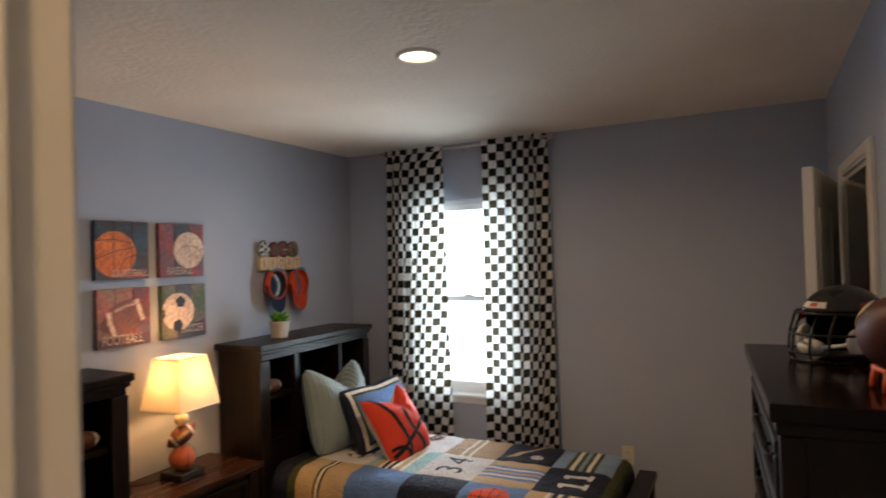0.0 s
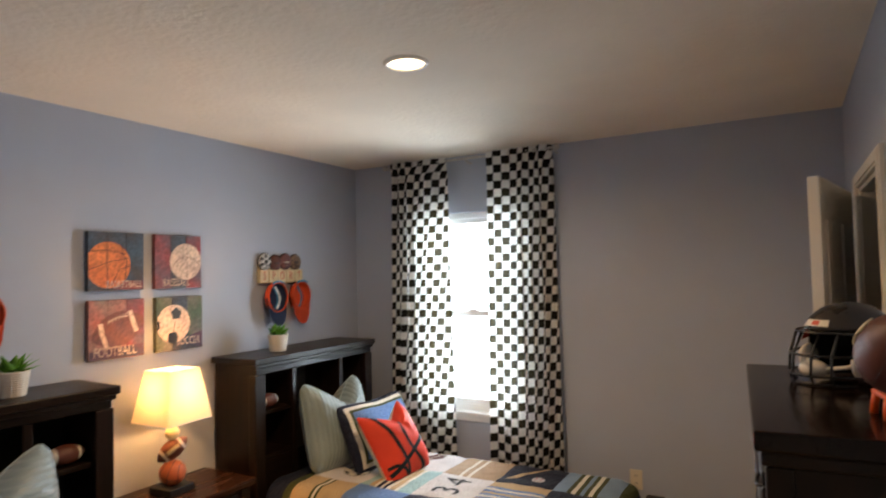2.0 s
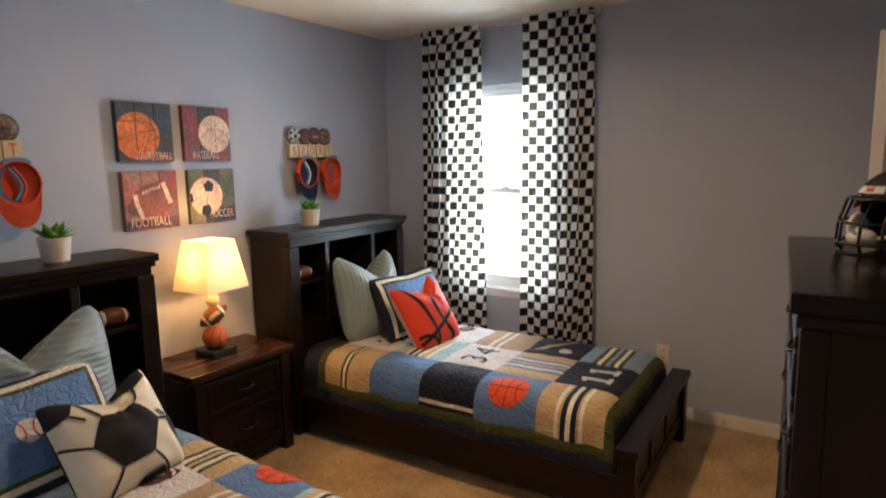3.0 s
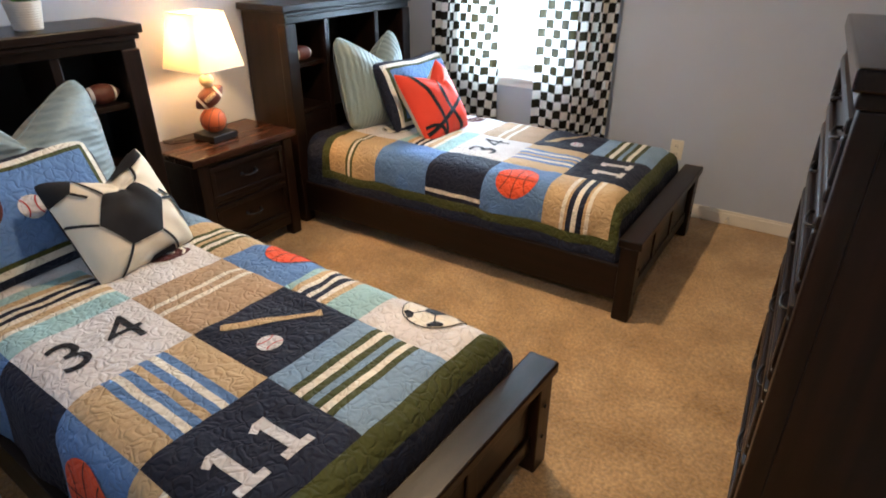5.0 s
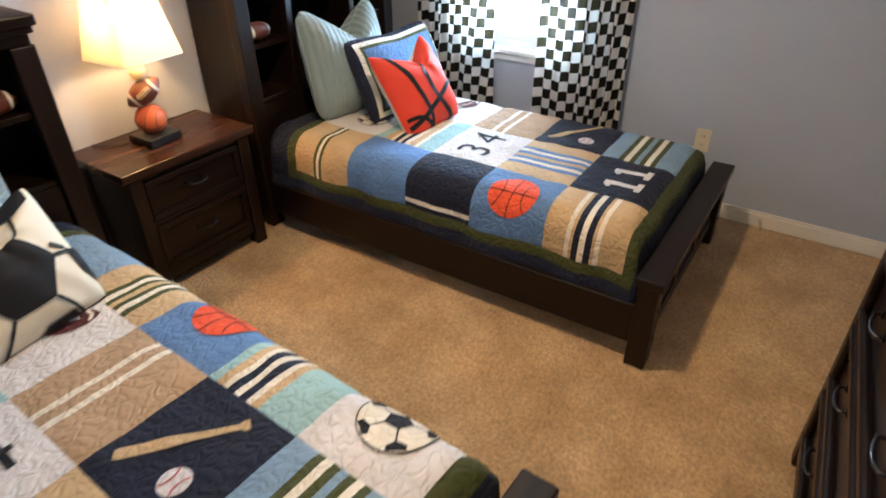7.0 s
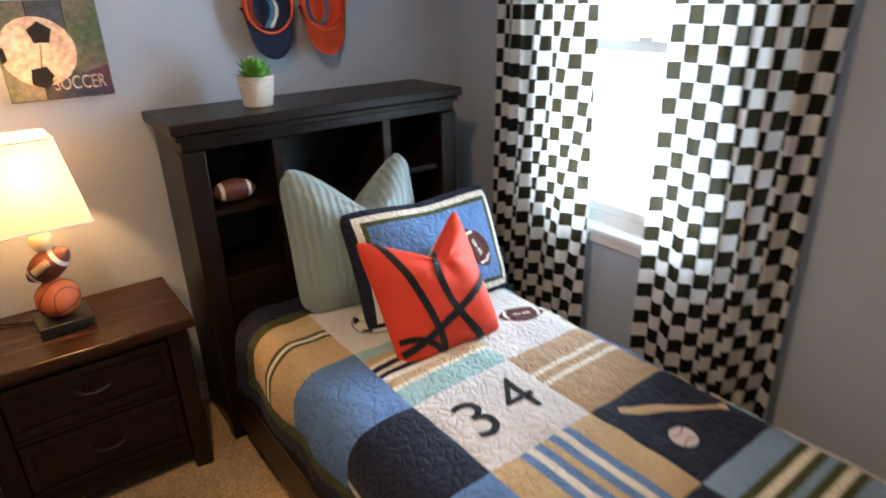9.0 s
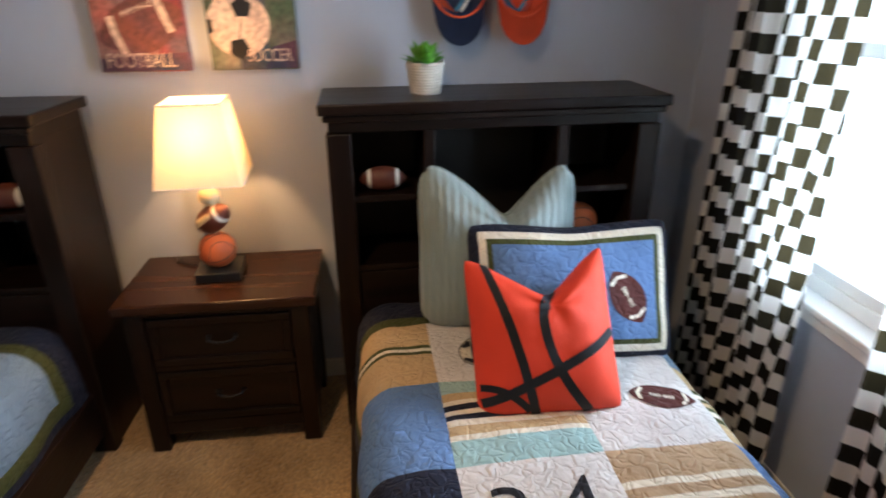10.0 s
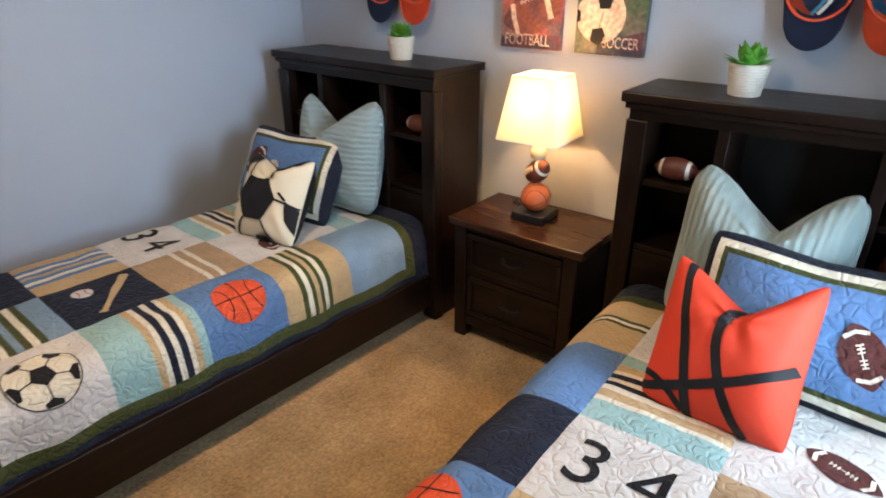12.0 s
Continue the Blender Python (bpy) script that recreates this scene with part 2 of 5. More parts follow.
glass = bpy.data.materials.new("window_glass")
glass.use_nodes = True
gb = glass.node_tree.nodes["Principled BSDF"]
gb.inputs["Transmission Weight"].default_value, gb.inputs["Roughness"].default_value, gb.inputs["IOR"].default_value = 1.0, 0.0, 1.45


# ---- building helpers ----
def finish(bm, name, mats, smooth=False):
    me = bpy.data.meshes.new(name)
    bmesh.ops.recalc_face_normals(bm, faces=bm.faces)
    bm.to_mesh(me)
    bm.free()
    for m in (mats if isinstance(mats, (list, tuple)) else [mats]):
        me.materials.append(m)
    if smooth:
        me.polygons.foreach_set("use_smooth", [True] * len(me.polygons))
    return me


def part(name, bm, mats, parent, label="", smooth=False, m=None):
    ob = new(name, finish(bm, name, mats, smooth))
    ob.parent = parent
    if m is not None:
        ob.matrix_basis = m
    return tagged(ob, label)


def thing(name, label, category, m, group=""):
    ob = new(name)
    ob.matrix_basis = m
    ob.empty_display_size = 0.1
    return tagged(ob, label, category, group)


def structure(name, bm, mats, label="", smooth=False):
    return tagged(new(name, finish(bm, name, mats, smooth)), label, kind="structure")


def box(x0, x1, y0, y1, z0, z1, bevel=0.004, bm=None, seg=2):
    own = bmesh.new()
    bmesh.ops.create_cube(own, size=1)
    for v in own.verts:
        v.co = Vector(((x0 + x1) / 2 + v.co.x * (x1 - x0), (y0 + y1) / 2 + v.co.y * (y1 - y0), (z0 + z1) / 2 + v.co.z * (z1 - z0)))
    if bevel:
        bmesh.ops.bevel(own, geom=list(own.edges), offset=min(bevel, 0.45 * min(x1 - x0, y1 - y0, z1 - z0)), segments=seg, affect="EDGES", profile=0.5)
    if bm is None:
        return own
    join(bm, own)
    return bm


def join(bm, other, m=None):
    if m is not None:
        bmesh.ops.transform(other, matrix=m, verts=other.verts)
    me = bpy.data.meshes.new("join")
    other.to_mesh(me)
    other.free()
    bm.from_mesh(me)
    bpy.data.meshes.remove(me)
    return bm


def lathe(profile, steps=32, caps=True):
    """A turned body from (radius, height) pairs."""
    bm = bmesh.new()
    rings = [[bm.verts.new((r * math.cos(2 * math.pi * i / steps), r * math.sin(2 * math.pi * i / steps), z)) for i in range(steps)] for r, z in profile]
    for a, b in zip(rings, rings[1:]):
        for i in range(steps):
            bm.faces.new((a[i], a[(i + 1) % steps], b[(i + 1) % steps], b[i]))
    if caps:
        bm.faces.new(rings[0][::-1])
        bm.faces.new(rings[-1])
    return bm


def tube(points, radius, steps=8, closed=False):
    """A round bar along a line of points."""
    pts = [Vector(p) for p in points]
    bm = bmesh.new()
    rings = []
    for i, p in enumerate(pts):
        a = pts[i - 1] if i or closed else p
        b = pts[(i + 1) % len(pts)] if i + 1 < len(pts) or closed else p
        d = (b - a).normalized()
        side = d.cross(Vector((0, 0, 1)) if abs(d.z) < 0.9 else Vector((1, 0, 0))).normalized()
        up = side.cross(d)
        rings.append([bm.verts.new(p + radius * (math.cos(2 * math.pi * k / steps) * side + math.sin(2 * math.pi * k / steps) * up)) for k in range(steps)])
    for i in range(len(rings) if closed else len(rings) - 1):
        a, b = rings[i], rings[(i + 1) % len(rings)]
        for k in range(steps):
            bm.faces.new((a[k], a[(k + 1) % steps], b[(k + 1) % steps], b[k]))
    if not closed:
        bm.faces.new(rings[0][::-1])
        bm.faces.new(rings[-1])
    return bm


def circle(u, v, r, n=32, ru=None):
    return [(u + (ru or r) * math.cos(2 * math.pi * i / n), v + r * math.sin(2 * math.pi * i / n)) for i in range(n)]


def strip(points, width):
    """The outline of a band along a line of 2D points."""
    left, right = [], []
    for i, p in enumerate(points):
        a, b = points[max(0, i - 1)], points[min(len(points) - 1, i + 1)]
        dx, dy = b[0] - a[0], b[1] - a[1]
        k = math.hypot(dx, dy) or 1
        left.append((p[0] - dy / k * width / 2, p[1] + dx / k * width / 2))
        right.append((p[0] + dy / k * width / 2, p[1] - dx / k * width / 2))
    return left + right[::-1]


def laid(shapes, surface, lift, step=0.02, flat=None):
    """Shapes cut out in 2D and laid on a curved surface(a, b) -> point, lifted off it along its normal."""
    bm = flat or bmesh.new()
    for pts in shapes:
        bm.faces.new([bm.verts.new((a, b, 0)) for a, b in pts])
    lo = [min(v.co[i] for v in bm.verts) for i in (0, 1)]
    hi = [max(v.co[i] for v in bm.verts) for i in (0, 1)]
    for i in (0, 1):
        for k in range(1, int((hi[i] - lo[i]) / step) + 1):
            at = [0, 0, 0]
            at[i] = lo[i] + k * step
            normal = (1, 0, 0) if i == 0 else (0, 1, 0)
            bmesh.ops.bisect_plane(bm, geom=list(bm.verts) + list(bm.edges) + list(bm.faces), plane_co=at, plane_no=normal, dist=1e-6)
    bmesh.ops.triangulate(bm, faces=[f for f in bm.faces if len(f.verts) > 4])
    e = 0.002
    for v in bm.verts:
        a, b = v.co.x, v.co.y
        p = Vector(surface(a, b))
        nrm = (Vector(surface(a + e, b)) - Vector(surface(a - e, b))).cross(Vector(surface(a, b + e)) - Vector(surface(a, b - e))).normalized()
        v.co = p + lift * nrm
    return bm


def letters(text, size, centre, up=(0, 1), right=(1, 0), squeeze=1.0):
    """Flat letters as a bmesh in 2D, centred, with the given directions."""
    cu = bpy.data.curves.new("letters", "FONT")
    cu.body, cu.size, cu.align_x, cu.align_y, cu.resolution_u = text, size, "CENTER", "CENTER", 3
    ob = new("letters", cu)
    bpy.context.view_layer.update()
    me = bpy.data.meshes.new_from_object(ob.evaluated_get(bpy.context.evaluated_depsgraph_get()))
    bm = bmesh.new()
    bm.from_mesh(me)
    bpy.data.objects.remove(ob)
    bpy.data.curves.remove(cu)
    bpy.data.meshes.remove(me)
    for v in bm.verts:
        x, y = v.co.x * squeeze, v.co.y
        v.co = Vector((centre[0] + x * right[0] + y * up[0], centre[1] + x * right[1] + y * up[1], 0))
    return bm


# ---- the room ----
W0, W1, WZ0, WZ1 = 0.57, 1.37, 0.68, 2.05      # window opening
D0, D1, DZ = 2.345, 3.085, 2.03                 # doorway to the hall
ENTRY_X, DOOR_Y = 1.75, -3.60                  # the doorway stands back from the bed wall
C0, C1, CZ = -1.36, -0.66, 1.945                # closet doorway
T = 0.12

flo = bmesh.new()
bmesh.ops.create_grid(flo, x_segments=220, y_segments=240, size=0.5)
for v in flo.verts:
    x, y = (v.co.x + 0.5) * (ROOM_X + T - 0.02) - 0.01, (v.co.y + 0.5) * -5.14 + 0.02
    v.co = Vector((x, y, 0.0035 * noise.noise((x * 55, y * 55, 0)) + 0.002 * noise.noise((x * 7, y * 7, 3)) - 0.003))
structure("floor", flo, CARPET, "tan cut-pile carpet", True)

structure("closet_floor", box(ROOM_X + T - 0.02, ROOM_X + 0.80, -1.85, -0.35, -0.05, 0.0, 0), CARPET, "tan carpet inside the closet")
structure("ceiling", box(-T, ROOM_X + 0.86, -5.2, T, ROOM_Z, ROOM_Z + 0.15, 0), CEIL, "off-white textured ceiling")
structure("wall_west", box(-T, 0, -5.2, T, -0.05, ROOM_Z, 0), WALL, "pale blue-grey painted wall behind the headboards")
wn_bm = bmesh.new()
for b in ((0, W0, -0.05, ROOM_Z), (W1, ROOM_X + T, -0.05, ROOM_Z), (W0, W1, -0.05, WZ0), (W0, W1, WZ1, ROOM_Z)):
    box(b[0], b[1], 0, T, b[2], b[3], 0, wn_bm)
structure("wall_north", wn_bm, WALL, "pale blue-grey painted wall round the window")
we_bm = bmesh.new()
for b in ((-5.2, C0, -0.05, ROOM_Z), (C1, 0, -0.05, ROOM_Z), (C0, C1, CZ, ROOM_Z)):
    box(ROOM_X, ROOM_X + T, b[0], b[1], b[2], b[3], 0, we_bm)
structure("wall_east", we_bm, WALL, "pale blue-grey painted wall with a closet doorway")
ws_bm = bmesh.new()
box(0, ENTRY_X, ROOM_Y - T, ROOM_Y, -0.05, ROOM_Z, 0, ws_bm)
box(ENTRY_X - T, ENTRY_X, DOOR_Y - T, ROOM_Y - T, -0.05, ROOM_Z, 0, ws_bm)
for b in ((ENTRY_X, D0, -0.05, ROOM_Z), (D1, ROOM_X, -0.05, ROOM_Z), (D0, D1, DZ, ROOM_Z)):
    box(b[0], b[1], DOOR_Y - T, DOOR_Y, b[2], b[3], 0, ws_bm)
structure("wall_south", ws_bm, WALL, "pale blue-grey painted wall with the room's doorway")
structure("hall_wall", box(0, ROOM_X, -5.2, -5.08, -0.05, ROOM_Z, 0), WALL, "plain hall wall")
closet = bmesh.new()
box(ROOM_X + 0.78, ROOM_X + 0.86, -1.9, -0.3, -0.05, ROOM_Z, 0, closet)
box(ROOM_X + T, ROOM_X + 0.78, -1.9, -1.82, -0.05, ROOM_Z, 0, closet)
box(ROOM_X + T, ROOM_X + 0.78, -0.38, -0.3, -0.05, ROOM_Z, 0, closet)
structure("closet_wall", closet, WALL, "plain walls inside the dark closet")


def casing(name, axis, at, depth, a0, a1, top, width, label):
    """Door trim: two legs and a head round an opening, on one side of a wall, with a stepped inner edge."""
    bm = bmesh.new()
    for lo, hi, z0, z1 in ((a0 - width, a0, 0, top + width), (a1, a1 + width, 0, top + width), (a0 + 0.001, a1 - 0.001, top, top + width)):
        for inset, thick in ((0.0, depth), (0.012, depth * 1.35)):
            l2, h2, zz0, zz1 = lo + inset, hi - inset, z0 + (inset if z0 else 0), z1 - inset
            t2 = at + thick
            if axis == "x":
                box(min(at, t2), max(at, t2), l2, h2, zz0, zz1, 0.003, bm)
            else:
                box(l2, h2, min(at, t2), max(at, t2), zz0, zz1, 0.003, bm)
    return structure(name, bm, TRIM, label)


casing("trim_closet", "x", ROOM_X, -0.016, C0, C1, CZ, 0.058, "white door casing round the closet doorway")
casing("trim_doorway", "y", DOOR_Y, 0.016, D0, D1, DZ, 0.058, "white door casing round the room's doorway")
casing("trim_doorway_hall", "y", DOOR_Y - T, -0.016, D0, D1, DZ, 0.058, "white door casing on the hall side")
jm = bmesh.new()
for b in ((D0 - 0.001, D0 + 0.018, 0, DZ), (D1 - 0.018, D1 + 0.001, 0, DZ), (D0 + 0.018, D1 - 0.018, DZ - 0.018, DZ + 0.001)):
    box(b[0], b[1], DOOR_Y - T - 0.003, DOOR_Y + 0.003, b[2], b[3], 0.002, jm)
for x in (D0 + 0.018, D1 - 0.03):
    box(x, x + 0.012, DOOR_Y - 0.085, DOOR_Y - 0.045, 0, DZ - 0.02, 0.002, jm)
structure("door_jamb", jm, TRIM, "white door jamb with its stop")
jc = bmesh.new()
for b in ((C0 - 0.001, C0 + 0.018, 0, CZ), (C1 - 0.018, C1 + 0.001, 0, CZ), (C0 + 0.018, C1 - 0.018, CZ - 0.018, CZ + 0.001)):
    box(ROOM_X - 0.003, ROOM_X + T + 0.003, b[0], b[1], b[2], b[3], 0.002, jc)
structure("closet_jamb", jc, TRIM, "white closet door jamb")

base = bmesh.new()


def skirting(bm, x0, x1, y0, y1):
    box(x0, x1, y0, y1, 0, 0.066, 0.002, bm)
    nx = 0.004 if x1 - x0 < y1 - y0 else 0
    ny = 0.004 if nx == 0 else 0
    box(x0 + nx, x1 - nx, y0 + ny, y1 - ny, 0.066, 0.082, 0.003, bm)


skirting(base, 0.014, ROOM_X - 0.014, -0.014, 0.002)
skirting(base, -0.002, 0.014, ROOM_Y, 0.0)
skirting(base, ROOM_X - 0.014, ROOM_X + 0.002, C1 + 0.06, -0.014)
skirting(base, ROOM_X - 0.014, ROOM_X + 0.002, DOOR_Y + 0.02, C0 - 0.06)
skirting(base, 0.014, ENTRY_X + 0.014, ROOM_Y - 0.002, ROOM_Y + 0.014)
skirting(base, ENTRY_X + 0.014, D0 - 0.06, DOOR_Y - 0.002, DOOR_Y + 0.014)
structure("baseboard", base, TRIM, "white painted baseboard")

# closet door, standing ajar
door = thing("door_1", "white panelled closet door standing ajar", "door", pose(ROOM_X - 0.03, C1 - 0.02, 0, 0, 0, -12.0))
door["kind"] = "structure"
leaf = bmesh.new()
box(-0.035, 0, -0.69, 0, 0.012, CZ - 0.02, 0.002, leaf)
part("leaf", leaf, TRIM, door)
for z0, z1 in ((0.2, 0.85), (0.98, 1.78)):
    for y0, y1 in ((-0.61, -0.39), (-0.30, -0.08)):
        pn = box(-0.041, -0.034, y0, y1, z0, z1, 0.006)
        part("panel", pn, TRIM, door)
        part("panel", box(-0.001, 0.006, y0, y1, z0, z1, 0.006), TRIM, door)
for x in (-0.065, 0.03):
    kb = bmesh.new()
    bmesh.ops.create_uvsphere(kb, u_segments=16, v_segments=10, radius=0.027)
    part("door_knob", kb, STEEL, door, "brushed nickel knob", True, pose(x, -0.63, 0.93))

# window
win = thing("window_1", "white vinyl single-hung window, bright daylight behind it", "window", pose(0, 0, 0))
win["kind"] = "structure"
for nm, b in (("frame", (W0, W0 + 0.04, WZ0, WZ1)), ("frame", (W1 - 0.04, W1, WZ0, WZ1)), ("frame", (W0 + 0.04, W1 - 0.04, WZ0, WZ0 + 0.045)), ("frame", (W0 + 0.04, W1 - 0.04, WZ1 - 0.04, WZ1))):
    part(nm, box(b[0], b[1], 0.045, 0.10, b[2], b[3], 0.003), VINYL, win)
ZM = 1.345
for y, z0, z1 in ((0.05, WZ0 + 0.045, ZM + 0.02), (0.075, ZM - 0.02, WZ1 - 0.04)):
    sash = bmesh.new()
    for b in ((W0 + 0.04, W0 + 0.068, z0, z1), (W1 - 0.068, W1 - 0.04, z0, z1), (W0 + 0.068, W1 - 0.068, z0, z0 + 0.034), (W0 + 0.068, W1 - 0.068, z1 - 0.034, z1)):
        box(b[0], b[1], y, y + 0.022, b[2], b[3], 0.002, sash)
    so = part("sash", sash, VINYL, win)
    pane = part("pane", box(W0 + 0.068, W1 - 0.068, y + 0.009, y + 0.013, z0 + 0.034, z1 - 0.034, 0), glass, so)
    pane.visible_shadow = False
part("lock", box(0.94, 1.00, 0.036, 0.056, ZM + 0.018, ZM + 0.034, 0.004), VINYL, win)
sl = box(W0 - 0.03, W1 + 0.03, -0.028, 0.05, WZ0 - 0.024, WZ0 + 0.001, 0.006)
part("window_sill", sl, VINYL, win, "white window sill")
ap = box(W0 - 0.01, W1 + 0.01, -0.012, 0.002, WZ0 - 0.062, WZ0 - 0.026, 0.003)
part("apron", ap, VINYL, win)

# outside: lawn to the horizon
gr = bmesh.new()
bmesh.ops.create_grid(gr, x_segments=8, y_segments=8, size=600)
for v in gr.verts:
    v.co.z = -0.35
structure("ground", gr, GRASS, "lawn outside the window")

# ceiling light
cl = thing("ceiling_light", "lit round recessed ceiling light with white trim", "ceiling light", pose(*LIGHT_AT))
part("trim_ring", lathe([(0.068, -0.001), (0.070, -0.010), (0.080, -0.009), (0.088, -0.002), (0.088, 0.004)], 48, False), VINYL, cl, "white trim ring", True)
part("diffuser", lathe([(0.0005, -0.006), (0.04, -0.006), (0.069, -0.003)], 48, False), LED, cl, "glowing diffuser", True)

# unseen fixture, added to go with the hall lamp that brightens the jamb
hl = thing("unseen_hall_light", "lit round recessed light added unseen in the hall ceiling", "ceiling light", pose(2.75, -4.35, ROOM_Z))
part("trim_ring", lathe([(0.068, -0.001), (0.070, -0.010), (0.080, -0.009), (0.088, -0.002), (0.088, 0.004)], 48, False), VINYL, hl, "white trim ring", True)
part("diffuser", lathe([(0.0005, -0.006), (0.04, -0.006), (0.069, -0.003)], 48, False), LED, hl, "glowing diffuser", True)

# wall outlet, doorstop
outl = thing("wall_outlet", "ivory double socket plate on the wall below the window side", "outlet", pose(2.045, 0, 0.385))
part("plate", box(-0.036, 0.036, -0.006, 0, -0.058, 0.058, 0.004), OUTLET, outl)
for z in (-0.022, 0.022):
    sk = part("socket", box(-0.016, 0.016, -0.009, -0.005, z - 0.014, z + 0.014, 0.003), OUTLET, outl)
    for x in (-0.006, 0.006):
        part("slot", box(x - 0.0012, x + 0.0012, -0.0098, -0.0085, z - 0.005, z + 0.006, 0), BLACK, sk)
ds = thing("door_stop", "small spring door stop on the baseboard", "door stop", pose(2.40, -0.014, 0.045))
part("rod", tube([(0, 0, 0), (0, -0.02, -0.001), (0, -0.04, -0.002), (0, -0.055, -0.003)], 0.005), STEEL, ds, "", True)
part("tip", tube([(0, -0.055, -0.003), (0, -0.068, -0.004)], 0.009, 12), OUTLET, ds, "rubber tip")

# curtains and rod
rod = thing("curtain_rod", "thin metal curtain rod with round finials over the window", "curtain rod", pose(0, -0.10, 2.400))
part("bar", tube([(0.36, 0, 0), (1.0, 0, 0), (1.64, 0, 0)], 0.009, 12), STEEL, rod, "", True)
for x in (0.352, 1.648):
    fb = bmesh.new()
    bmesh.ops.create_uvsphere(fb, u_segments=16, v_segments=10, radius=0.021)
    part("finial", fb, STEEL, rod, "", True, pose(x, 0, 0))
for x in (0.375, 1.005, 1.625):
    part("bracket", tube([(x, 0.10, -0.02), (x, 0.05, -0.02), (x, 0.005, -0.008)], 0.006), STEEL, rod)


def curtain(x0, x1, spread, seed, label, outer):
    """A pleated checked panel; its uv runs along the cloth, so the checks narrow in the folds."""
    th = thing("curtain", label, "curtain", pose(0, -0.10, 0), "curtains at the window")
    bm = bmesh.new()
    uvl = bm.loops.layers.uv.new("cloth")
    rnd = random.Random(seed)
    nx, nz, folds = 150, 60, 7
    ph = [rnd.uniform(0, 6.28) for _ in range(6)]
    grid, cloth = [], []
    for k in range(nz + 1):
        f = k / nz
        z = 0.03 + f * 2.392
        row, run, length = [], [], 0
        for i in range(nx + 1):
            s = i / nx
            flare = 1 + spread * (1 - f)
            x = (x0 + x1) / 2 + (s - 0.5) * (x1 - x0) * flare
            amp = (0.022 + 0.016 * (1 - f)) * (0.62 + 0.38 * math.sin(4.1 * s + ph[0]))
            y = amp * math.sin(2 * math.pi * folds * s + 0.5 * math.sin(2.2 * f + ph[1]) + ph[2]) + 0.008 * math.sin(17 * s + 2 * f + ph[3])
            edge = min(1.0, (s if outer == 0 else 1 - s) / 0.10)
            y += 0.075 * (1 - edge) ** 2
            head = max(0.0, min(1.0, (f - 0.955) / 0.03))
            y = y * (1 - 0.15 * head) - 0.014 * head
            v = bm.verts.new((x, y - 0.004, z))
            if row:
                length += (Vector((x, y * 1.25, 0)) - Vector((row[-1].co.x, (row[-1].co.y + 0.004) * 1.25, 0))).length
            row.append(v)
            run.append((length, z))
        grid.append(row)
        cloth.append(run)
    for k in range(nz):
        for i in range(nx):
            fc = bm.faces.new((grid[k][i], grid[k][i + 1], grid[k + 1][i + 1], grid[k + 1][i]))
            for lp, (a, b) in zip(fc.loops, ((k, i), (k, i + 1), (k + 1, i + 1), (k + 1, i))):
                lp[uvl].uv = cloth[a][b]
    part("panel", bm, CURTAIN, th, "", True)
    return th


curtain(0.385, 0.868, 0.10, 3, "sheer black and white checked curtain panel, drawn to one side", 0)
curtain(1.168, 1.612, 0.10, 5, "sheer black and white checked curtain panel beside the plain wall", 1)


# ---- beds ----
NEAR_BED, FAR_BED = pose(0.030, -2.687, 0, 0, 0, -2.4), pose(0.010, -0.815, 0, 0, 0, 0.7)


